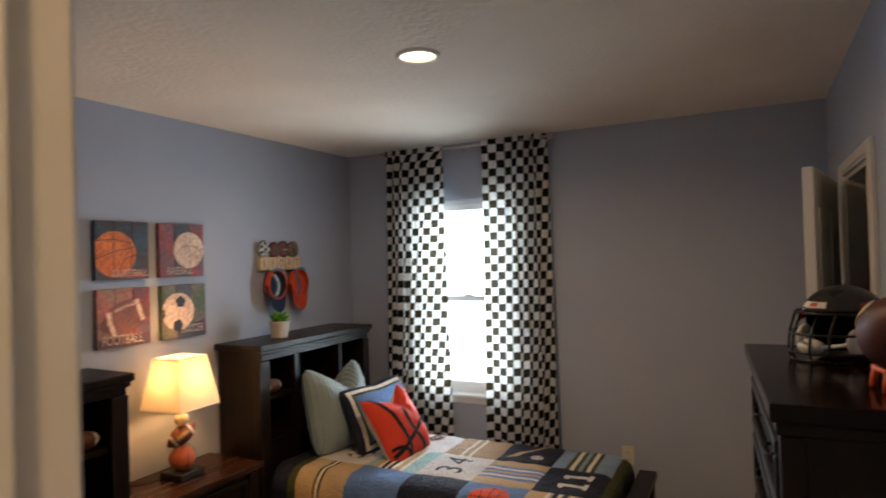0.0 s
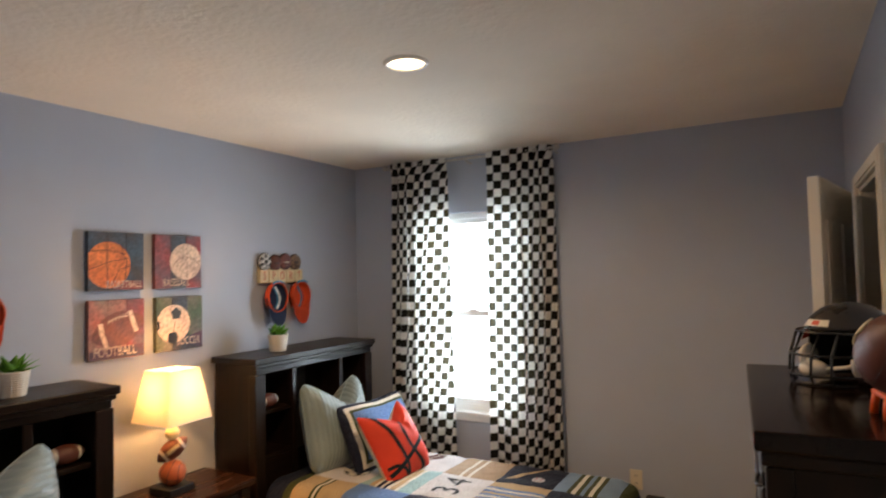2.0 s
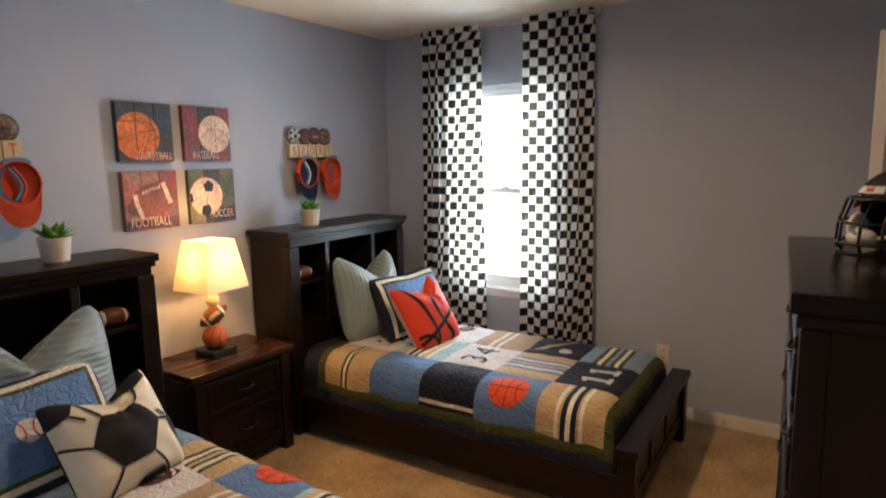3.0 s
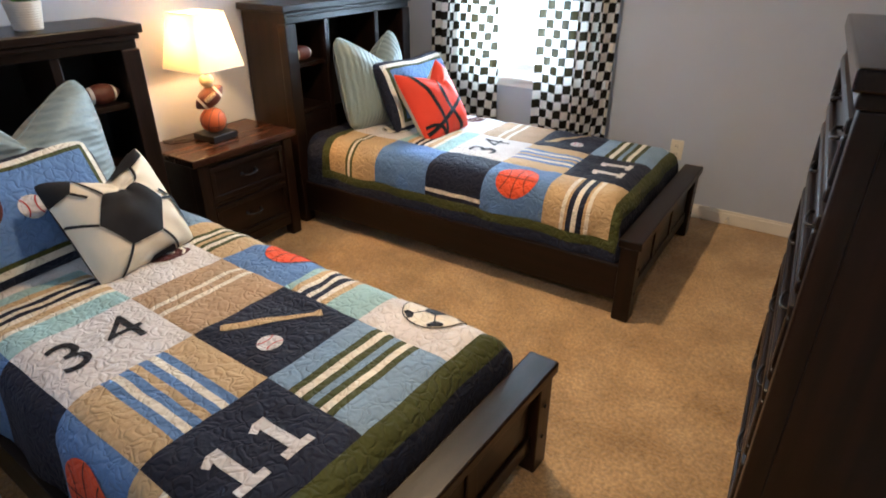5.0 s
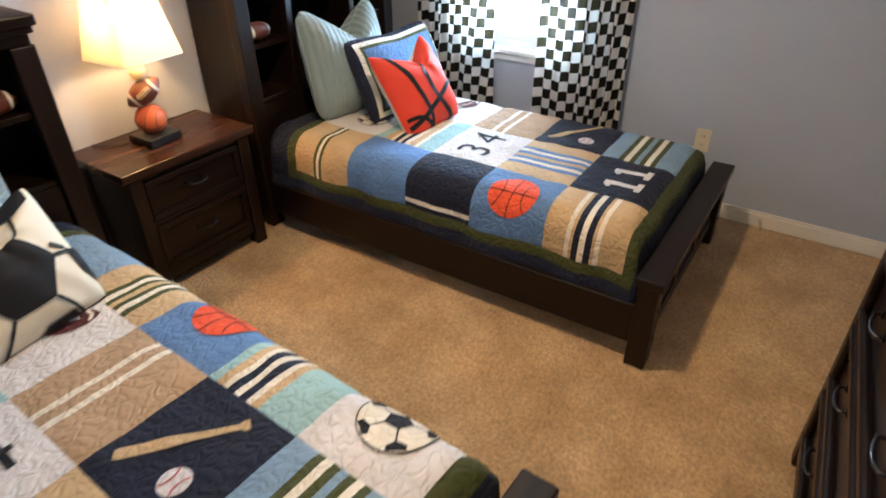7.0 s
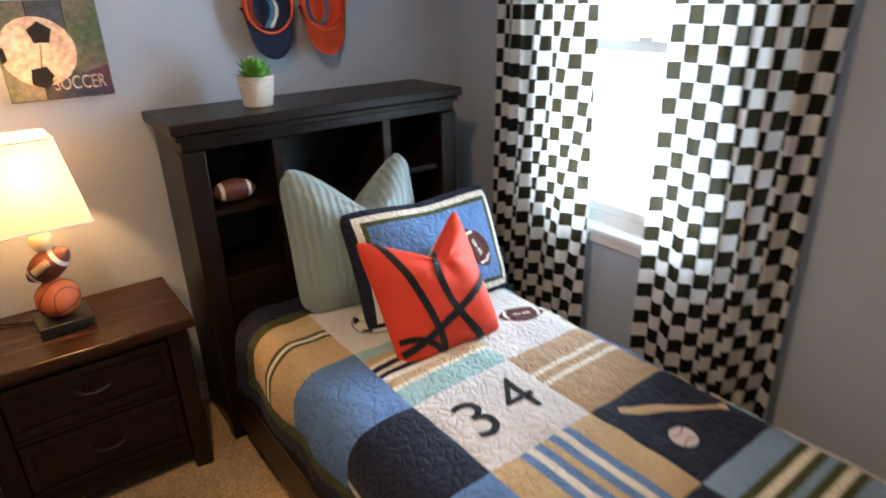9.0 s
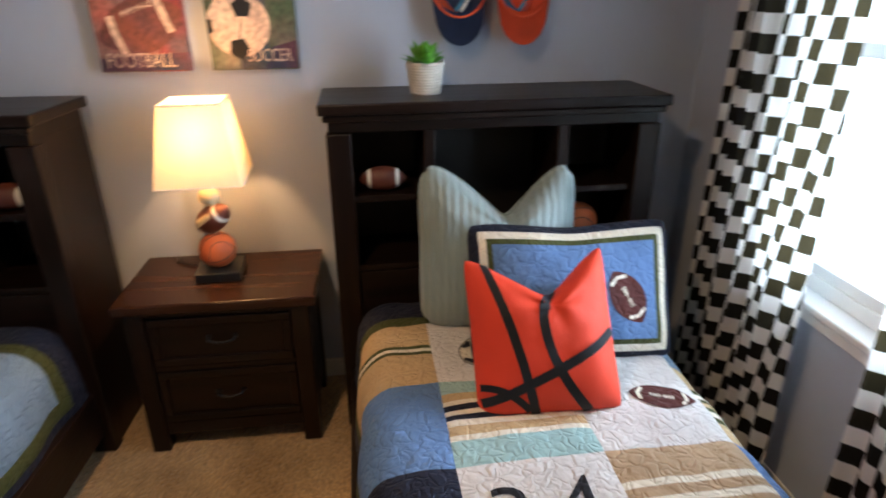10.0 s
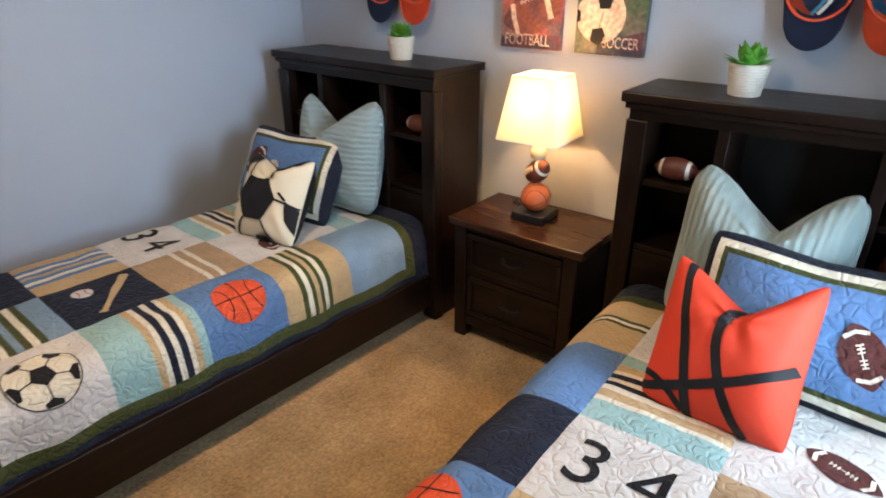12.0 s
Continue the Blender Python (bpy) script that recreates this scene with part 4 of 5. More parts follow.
# ---- nightstand, lamp, chest ----
def handle(parent, x, y, z, span, out=-1):
    """A drop handle: two posts and a bowed bar, standing out along x."""
    h = part("handle", tube([(x, y - span / 2, z), (x + out * 0.018, y - span / 2, z - 0.002), (x + out * 0.024, y - span / 4, z - 0.008), (x + out * 0.025, y, z - 0.010), (x + out * 0.024, y + span / 4, z - 0.008), (x + out * 0.018, y + span / 2, z - 0.002), (x, y + span / 2, z)], 0.0048), METAL, parent, "dark metal drop handle", True)
    for s in (-1, 1):
        part("rosette", tube([(x, y + s * span / 2, z), (x + out * 0.006, y + s * span / 2, z)], 0.010, 12), METAL, h)
    return h


def nightstand(m):
    th = thing("nightstand", "dark brown two-drawer nightstand with a polished top", "nightstand", m)
    part("top", box(0.0, 0.40, -0.318, 0.318, 0.542, 0.578, 0.006), TOPWOOD, th, "reddish brown polished top")
    for s in (-1, 1):
        for x0, x1 in ((0.02, 0.075), (0.325, 0.385)):
            y0, y1 = sorted((s * 0.292, s * 0.232))
            part("leg", box(x0, x1, y0, y1, 0, 0.541, 0.005), WOODZ, th)
        y0, y1 = sorted((s * 0.285, s * 0.265))
        part("side_panel", box(0.075, 0.325, y0, y1, 0.085, 0.541, 0.003), WOODZ, th)
    part("back_panel", box(0.02, 0.03, -0.23, 0.23, 0.085, 0.541, 0.002), WOOD, th)
    part("bottom_rail", box(0.335, 0.375, -0.231, 0.231, 0.065, 0.115, 0.004), WOOD, th)
    part("middle_rail", box(0.335, 0.372, -0.231, 0.231, 0.318, 0.338, 0.003), WOOD, th)
    part("top_rail", box(0.335, 0.372, -0.231, 0.231, 0.518, 0.541, 0.003), WOOD, th)
    for z0, z1 in ((0.118, 0.316), (0.341, 0.516)):
        d = part("drawer", box(0.345, 0.368, -0.228, 0.228, z0, z1, 0.003), WOOD, th)
        for b in ((-0.228, 0.228, z0, z0 + 0.028), (-0.228, 0.228, z1 - 0.028, z1), (-0.228, -0.2, z0 + 0.028, z1 - 0.028), (0.2, 0.228, z0 + 0.028, z1 - 0.028)):
            part("drawer_frame", box(0.366, 0.379, b[0], b[1], b[2], b[3], 0.004), WOOD, d)
        handle(d, 0.368, 0, (z0 + z1) / 2 + 0.008, 0.085, 1)
    return th


def ball(r, mat, parent, name, label, m, lines=True, line_mat=BLACK):
    bm = bmesh.new()
    bmesh.ops.create_uvsphere(bm, u_segments=32, v_segments=20, radius=r)
    ob = part(name, bm, mat, parent, label, True, m)
    if lines:
        t = [2 * math.pi * i / 48 for i in range(48)]
        for pts in ([(r * math.cos(a), r * math.sin(a), 0) for a in t], [(0, r * math.cos(a), r * math.sin(a)) for a in t]):
            part("seam", tube(pts, r * 0.022, 6, True), line_mat, ob, "", True)
        for s in (-1, 1):
            pts = [Vector((s * (0.62 + 0.18 * math.cos(2 * a)), 0.78 * math.cos(a), 0.78 * math.sin(a))).normalized() * r for a in t]
            part("seam", tube(pts, r * 0.022, 6, True), line_mat, ob, "", True)
    return ob


def football_body(length, r, steps=32, rings=28):
    """A pointed ball along x."""
    bm = bmesh.new()
    rows = []
    for i in range(rings + 1):
        a = -1 + 2 * i / rings
        rad = max(0.0004, r * (1 - abs(a) ** 2.0) ** 0.78)
        rows.append([bm.verts.new((a * length / 2, rad * math.cos(2 * math.pi * k / steps), rad * math.sin(2 * math.pi * k / steps))) for k in range(steps)])
    for p, q in zip(rows, rows[1:]):
        for k in range(steps):
            bm.faces.new((p[k], p[(k + 1) % steps], q[(k + 1) % steps], q[k]))
    return bm


def football_parts(parent, length, r, m, name="ball", label="", white=True, lace_mat=WHITEP):
    ob = part(name, football_body(length, r), LEATHER, parent, label, True, m)
    prof = lambda a: r * (1 - abs(a) ** 2.0) ** 0.78
    if white:
        for s in (-1, 1):
            bm = bmesh.new()
            rows = []
            for a in (0.50, 0.55, 0.60, 0.65):
                rows.append([bm.verts.new((s * a * length / 2, (prof(a) + 0.0012) * math.cos(2 * math.pi * k / 32), (prof(a) + 0.0012) * math.sin(2 * math.pi * k / 32))) for k in range(32)])
            for p, q in zip(rows, rows[1:]):
                for k in range(32):
                    bm.faces.new((p[k], p[(k + 1) % 32], q[(k + 1) % 32], q[k]))
            part("stripe", bm, WHITEP, ob, "white stripe", True)
    ridge = [(a * length / 2, 0, prof(a) + 0.0012) for a in [x * 0.05 for x in range(-8, 9)]]
    part("lace", tube(ridge, r * 0.035, 6), lace_mat, ob, "pale lacing", True)
    for k in range(-4, 5):
        a = k * 0.085
        pts = [(a * length / 2, (prof(a) + 0.002) * math.sin(t), (prof(a) + 0.002) * math.cos(t)) for t in (-0.26, -0.13, 0, 0.13, 0.26)]
        part("lace", tube(pts, r * 0.035, 6), lace_mat, ob, "", True)
    t = [2 * math.pi * i / 36 for i in range(36)]
    part("seam", tube([(math.cos(a) * length / 2 * 0.995, math.copysign(prof(abs(math.cos(a)) * 0.995) + 0.0003, math.sin(a)), 0) for a in t], r * 0.012, 6, True), BLACK, ob, "", True)
    return ob


def table_lamp(m):
    th = thing("table_lamp", "lit lamp of stacked sports balls with a square cream shade", "table lamp", m)
    part("base", box(-0.075, 0.075, -0.075, 0.075, 0, 0.034, 0.004), BLACK, th, "black square base")
    ball(0.062, BBALL, th, "basketball", "small orange basketball", pose(0, 0, 0.092, 20, 15, 30))
    football_parts(th, 0.165, 0.045, pose(0.0, 0.0, 0.205, 78, -35, 62), "football", "small brown football with cream bands", True, YELLOWP)
    ball(0.034, YELLOWP, th, "baseball", "small cream baseball", pose(0.0, 0.0, 0.285), False)
    part("stem", tube([(0, 0, 0.03), (0, 0, 0.2), (0, 0, 0.44)], 0.006, 10), STEEL, th)
    part("socket", lathe([(0.017, 0.315), (0.019, 0.34), (0.019, 0.375), (0.019, 0.44), (0.014, 0.468)], 20), STEEL, th)
    bl = bmesh.new()
    bmesh.ops.create_uvsphere(bl, u_segments=16, v_segments=10, radius=0.028)
    bulb = part("bulb", bl, BULB, th, "glowing bulb", True, pose(0, 0, 0.493))
    bulb.visible_shadow = False
    z0, z1, b, t = 0.350, 0.595, 0.133, 0.092
    sh = bmesh.new()
    lo = [sh.verts.new((sx * b, sy * b, z0)) for sx, sy in ((-1, -1), (1, -1), (1, 1), (-1, 1))]
    hi = [sh.verts.new((sx * t, sy * t, z1)) for sx, sy in ((-1, -1), (1, -1), (1, 1), (-1, 1))]
    for i in range(4):
        sh.faces.new((lo[i], lo[(i + 1) % 4], hi[(i + 1) % 4], hi[i]))
    bmesh.ops.bevel(sh, geom=[e for e in sh.edges if abs(e.verts[0].co.z - e.verts[1].co.z) > 0.1], offset=0.007, segments=3, affect="EDGES", profile=0.5)
    shade = part("shade", sh, SHADE, th, "cream linen shade lit from inside", True)
    for z, k in ((z0, b), (z1, t)):
        part("shade_rim", tube([(k * sx, k * sy, z) for sx, sy in ((-1, -0.92), (-0.92, -1), (0.92, -1), (1, -0.92), (1, 0.92), (0.92, 1), (-0.92, 1), (-1, 0.92))], 0.003, 6, True), TRIM, shade)
    for a in (0, 90):
        c, s = math.cos(radians(a)), math.sin(radians(a))
        part("spider", tube([(-t * c, -t * s, z1 - 0.01), (0, 0, z1 - 0.02), (t * c, t * s, z1 - 0.01)], 0.002, 6), STEEL, shade)
    cord = [(-0.07, 0.02, 0.012), (-0.09, -0.03, 0.006), (-0.08, -0.10, 0.006), (-0.12, -0.17, 0.006), (-0.175, -0.18, 0.004)]
    part("cord", tube(cord, 0.003, 6), BLACK, th, "", True)
    return th


BULB = glow("lit_bulb", (1.0, 0.66, 0.32), 14.0)


def chest(m):
    """Tall chest; local x runs from its front to the wall, y along it."""
    th = thing("chest_of_drawers", "tall espresso five-drawer chest with dark metal handles", "dresser", m)
    L, H, Dp = 0.453, 1.30, 0.325
    part("top", box(-0.012, Dp, -L - 0.015, L + 0.015, H - 0.042, H, 0.006), CHESTTOP, th, "dark glossy top")
    part("top_moulding", box(0.0, Dp, -L - 0.004, L + 0.004, H - 0.072, H - 0.043, 0.006), WOOD, th)
    for s in (-1, 1):
        y0, y1 = sorted((s * (L - 0.008), s * (L - 0.03)))
        part("side_panel", box(0.05, Dp - 0.04, y0, y1, 0.08, H - 0.073, 0.003), WOODZ, th)
        y0, y1 = sorted((s * L, s * (L - 0.05)))
        for x0, x1 in ((0.008, 0.06), (Dp - 0.05, Dp - 0.004)):
            part("leg", box(x0, x1, y0, y1, 0, H - 0.073, 0.005), WOODZ, th)
    part("back_panel", box(Dp - 0.02, Dp - 0.01, -L + 0.05, L - 0.05, 0.08, H - 0.08, 0), WOOD, th)
    part("base_rail", box(0.012, 0.04, -L + 0.05, L - 0.05, 0.06, 0.12, 0.004), WOOD, th)
    zs = [0.125, 0.357, 0.589, 0.821, 1.028, 1.222]
    for z0, z1 in zip(zs, zs[1:]):
        part("rail", box(0.014, 0.05, -L + 0.05, L - 0.05, z1 - 0.018, z1, 0.002), WOOD, th)
        d = part("drawer", box(0.020, 0.06, -L + 0.053, L - 0.053, z0 + 0.003, z1 - 0.021, 0.003), WOOD, th)
        a, b = -L + 0.053, L - 0.053
        for y0, y1, za, zb in ((a, b, z0 + 0.003, z0 + 0.037), (a, b, z1 - 0.055, z1 - 0.021), (a, a + 0.034, z0 + 0.037, z1 - 0.055), (b - 0.034, b, z0 + 0.037, z1 - 0.055)):
            part("drawer_frame", box(0.000, 0.024, y0, y1, za, zb, 0.009), WOOD, d)
        for y in (-0.2, 0.2):
            handle(d, 0.020, y, (z0 + z1) / 2, 0.09)
    return th


def helmet(m):
    th = thing("football_helmet", "dark gunmetal football helmet with a red decal and black face mask", "helmet", m)
    R = 0.128
    bm = bmesh.new()
    bmesh.ops.create_uvsphere(bm, u_segments=48, v_segments=32, radius=1)
    # shell: open below and towards the face (-y)
    gone = [f for f in bm.faces if f.calc_center_median().z < -0.80 or (f.calc_center_median().y < -0.30 and f.calc_center_median().z < 0.40)]
    bmesh.ops.delete(bm, geom=gone, context="FACES")
    for v in bm.verts:
        v.co = Vector((v.co.x * R * 0.92, v.co.y * R * 1.10, v.co.z * R))
    bmesh.ops.solidify(bm, geom=list(bm.faces), thickness=0.008)
    sh = part("shell", bm, GREYM, th, "gunmetal shell", True)
    ins = bmesh.new()
    bmesh.ops.create_uvsphere(ins, u_segments=32, v_segments=20, radius=1)
    gone = [f for f in ins.faces if f.calc_center_median().z < -0.72 or f.calc_center_median().y < -0.30]
    bmesh.ops.delete(ins, geom=gone, context="FACES")
    for v in ins.verts:
        v.co = Vector((v.co.x * R * 0.82, v.co.y * R * 0.98, v.co.z * R * 0.88))
    part("padding", ins, BLACKP, th, "", True)
    surf = lambda a, b: (R * 0.925 * math.cos(b) * math.sin(a), -R * 1.105 * math.cos(b) * math.cos(a), R * 1.005 * math.sin(b))
    part("front_plate", laid([[(-0.40, 0.47), (0.40, 0.47), (0.38, 0.64), (-0.38, 0.64)]], surf, 0.002, 0.1), WHITEP, th, "white front plate", True)
    part("front_mark", laid([[(-0.10, 0.50), (0.14, 0.50), (0.14, 0.61), (-0.10, 0.61)]], surf, 0.003, 0.1), RED, th, "red mark", True)
    for s in (1, -1):
        fl = [(s * a, b) for a, b in ((1.05, 0.05), (1.25, 0.62), (1.75, 0.70), (2.15, 0.55), (1.95, 0.30), (2.1, 0.05), (1.6, -0.05), (1.4, 0.12))]
        part("decal", laid([fl if s > 0 else fl[::-1]], surf, 0.0015, 0.1), RED, th, "red flag-shaped decal", True)
    cage = []
    arc = lambda z, out, half: [(R * 1.0 * math.sin(t), -R * 1.10 * math.cos(t) * out, z) for t in [half * k / 8 for k in range(-8, 9)]]
    for z, out, half in ((0.042, 1.02, 1.30), (-0.022, 1.26, 1.30), (-0.080, 1.30, 1.25), (-0.104, 1.22, 1.0)):
        part("face_bar", tube(arc(z, out, half), 0.0042, 8), BLACK, th, "black face mask bar", True)
    for x in (-0.075, -0.032, 0.032, 0.075):
        t = math.asin(x / R)
        part("face_bar", tube([(x, -R * 1.10 * math.cos(t) * o, z) for z, o in ((0.042, 1.02), (-0.022, 1.26), (-0.080, 1.30), (-0.104, 1.22))], 0.0042, 8), BLACK, th, "", True)
    cup = bmesh.new()
    bmesh.ops.create_uvsphere(cup, u_segments=24, v_segments=14, radius=1)
    for v in cup.verts:
        v.co = Vector((v.co.x * 0.045, v.co.y * 0.028, v.co.z * 0.026))
    part("chin_cup", cup, WHITEP, th, "white chin cup", True, pose(-0.03, -0.105, -0.070, 15, 0, 10))
    for s in (-1, 1):
        part("chin_strap", tube([(s * 0.02 - 0.02, -0.10, -0.07), (s * 0.07, -0.085, -0.055), (s * 0.11, -0.05, -0.03)], 0.006, 8), WHITEP, th, "white strap", True)
        jp = bmesh.new()
        bmesh.ops.create_uvsphere(jp, u_segments=16, v_segments=10, radius=1)
        for v in jp.verts:
            v.co = Vector((v.co.x * 0.014, v.co.y * 0.036, v.co.z * 0.042))
        part("jaw_pad", jp, WHITEP, th, "white jaw pad", True, pose(s * 0.092, -0.06, -0.045))
    return th


def kicking_tee(m):
    th = thing("kicking_tee", "bright orange plastic kicking tee holding a football", "kicking tee", m)
    bm = bmesh.new()
    box(-0.075, 0.075, -0.055, 0.055, 0.062, 0.082, 0.006, bm)
    part("deck", bm, PLASTIC, th)
    for sx in (-1, 1):
        for sy in (-1, 1):
            part("leg", tube([(sx * 0.062, sy * 0.042, 0.07), (sx * 0.068, sy * 0.046, 0.035), (sx * 0.070, sy * 0.048, 0.0)], 0.012, 10), PLASTIC, th, "", True)
    for sy in (-1, 1):
        part("prong", box(-0.06, 0.07, sy * 0.048 - 0.008, sy * 0.048 + 0.008, 0.08, 0.105, 0.006), PLASTIC, th)
    return th


def planter(m):
    th = thing("potted_succulent", "green succulent in a ribbed off-white pot on the headboard", "plant", m, "succulents on the headboards")
    prof = [(0.046, 0.0)]
    for i in range(11):
        z = 0.004 + i * 0.0086
        r = 0.047 + 0.012 * (i / 10)
        prof += [(r + 0.0026, z), (r + 0.0030, z + 0.0045), (r - 0.0008, z + 0.0066)]
    prof += [(0.060, 0.100), (0.055, 0.100), (0.053, 0.085)]
    part("pot", lathe(prof, 40, False), POT, th, "off-white ribbed ceramic pot", True)
    part("soil", lathe([(0.0005, 0.088), (0.03, 0.089), (0.054, 0.086)], 24, False), SOIL, th)
    rnd = random.Random(11)
    for k in range(26):
        turn, tilt, ln = rnd.uniform(0, 360), 8 + 62 * (k / 26), rnd.uniform(0.058, 0.092)
        bm = bmesh.new()
        rows = []
        for i in range(8):
            f = i / 7
            wd = 0.024 * math.sin(math.pi * min(0.98, f * 0.82 + 0.16)) ** 0.8 * (1 - f ** 4) + 0.0006
            th_ = 0.0045 * (1 - f) + 0.0006
            z, bend = ln * f, 0.012 * f * f
            rows.append([bm.verts.new((bend - th_ * 0.4, -wd, z)), bm.verts.new((bend + th_, 0, z)), bm.verts.new((bend - th_ * 0.4, wd, z)), bm.verts.new((bend - th_, 0, z))])
        for a, b in zip(rows, rows[1:]):
            for i in range(4):
                bm.faces.new((a[i], a[(i + 1) % 4], b[(i + 1) % 4], b[i]))
        bm.faces.new(rows[-1])
        part("leaf", bm, LEAF, th, "", True, pose(0, 0, 0.088) @ pose(0, 0, 0, 0, 0, turn) @ pose(0.012, 0, 0, 0, tilt, 0))
    return th


# ---- wall decorations ----
def artwork(y, z, word, kind):
    """A square panel of three boards, painted with a ball and a word; local y across, z up, x off the wall."""
    names = {"basket": "basketball", "base": "baseball", "foot": "football", "soccer": "soccer ball"}
    th = thing("wall_art", "plank wall art with a painted %s and its name" % names[kind], "wall art", pose(0.002, y, z), "sports wall art over the nightstand")
    S = 0.1425
    ground = {"basket": [ART_DARK, ART_DARK, ART_DARK], "base": [ART_RED, ART_DARK, ART_RED], "foot": [ART_MIX, ART_MIX, ART_RED], "soccer": [ART_GREEN, ART_DARK, ART_GREEN]}[kind]
    for i in range(3):
        a, b = -S + i * 2 * S / 3 + 0.0008, -S + (i + 1) * 2 * S / 3 - 0.0008
        part("plank", box(0.0, 0.028, a, b, -S, S, 0.0025), ground[i], th)
    f = lambda a, b: (0.028, a, b)
    clip = lambda pts: [(max(-S + 0.002, min(S - 0.002, a)), max(-S + 0.002, min(S - 0.002, b))) for a, b in pts]
    if kind == "basket":
        part("painted_ball", laid([clip(circle(-0.043, -0.018, 0.112, 48))], f, 0.0012, 9), ART_ORANGE, th, "painted orange basketball")
        ln = [strip([(-0.14, 0.045), (-0.05, 0.055), (0.04, 0.035)], 0.003), strip([(-0.14, -0.04), (-0.03, 0.0), (0.06, 0.015)], 0.003), strip([(-0.03, -0.12), (0.01, -0.04), (0.065, -0.025)], 0.003), strip([(-0.048, 0.09), (-0.052, 0.0), (-0.048, -0.12)], 0.004), strip([(0.02, 0.07), (0.048, 0.0), (0.04, -0.09)], 0.004)]
        part("painted_line", laid(ln, f, 0.002, 9), BLACK, th)
        part("painted_band", laid([[(-0.02, -0.138), (0.139, -0.138), (0.139, -0.095), (-0.02, -0.095)]], f, 0.0009, 9), ART_RED, th)
        tx, ty, sz = 0.036, -0.114, 0.050
    elif kind == "base":
        part("painted_ball", laid([clip(circle(0.042, 0.000, 0.098, 48))], f, 0.0012, 9), ART_CREAM, th, "painted cream baseball")
        arc = [(0.045 + 0.085 * math.cos(t), -0.05 + 0.075 * math.sin(t)) for t in [0.35 + x * 0.3 for x in range(9)]]
        ln = [strip(arc, 0.0025)]
        for a, b in arc:
            ln.append(strip([(a, b - 0.006), (a, b + 0.008)], 0.002))
        ln.append(strip([(0.046, 0.08), (0.048, 0.0), (0.046, -0.09)], 0.003))
        part("painted_line", laid(ln, f, 0.002, 9), ART_BROWN, th)
        tx, ty, sz = -0.018, -0.112, 0.056
    elif kind == "foot":
        part("painted_ball", laid([clip(football_shape(0.005, 0.0, 0.285, 0.165, 0.32, 24))], f, 0.0012, 9), ART_BROWN, th, "painted brown football")
        ln = [strip([(-0.085, 0.03), (-0.078, -0.02), (-0.055, -0.085)], 0.022), strip([(0.062, 0.085), (0.080, 0.03), (0.098, -0.02)], 0.024), strip([(-0.05, 0.035), (0.0, 0.055), (0.05, 0.06)], 0.005)]
        for k in range(6):
            ln.append(strip([(-0.045 + k * 0.017, 0.027 + k * 0.006), (-0.042 + k * 0.017, 0.047 + k * 0.006)], 0.005))
        part("painted_line", laid(ln, f, 0.002, 9), ART_CREAM, th)
        part("painted_band", laid([[(-0.139, -0.139), (0.139, -0.139), (0.139, -0.082), (-0.139, -0.10)]], f, 0.0009, 9), ART_NAVY, th)
        tx, ty, sz = -0.012, -0.108, 0.066
    else:
        part("painted_ball", laid([clip(circle(-0.040, 0.0, 0.100, 48))], f, 0.0012, 9), ART_CREAM, th, "painted cream soccer ball")
        ln = [polygon(-0.025, 0.052, 0.034, 5, 0.3), polygon(-0.045, -0.075, 0.036, 5, 1.1), [(-0.139, 0.02), (-0.125, 0.015), (-0.122, -0.02), (-0.139, -0.03)], strip([(-0.03, 0.02), (-0.042, -0.045)], 0.003)]
        for one in ln:
            part("painted_patch", laid([one], f, 0.002, 9), BLACK, th)
        part("painted_band", laid([[(0.03, -0.139), (0.139, -0.139), (0.139, -0.05), (0.06, -0.07)]], f, 0.0009, 9), ART_NAVY, th)
        tx, ty, sz = 0.050, -0.098, 0.058
    part("word", laid([], f, 0.0028, 9, flat=letters(word, sz, (tx, ty), squeeze=0.66)), ART_CREAM, th, "the word %s in pale letters" % word)
    return th


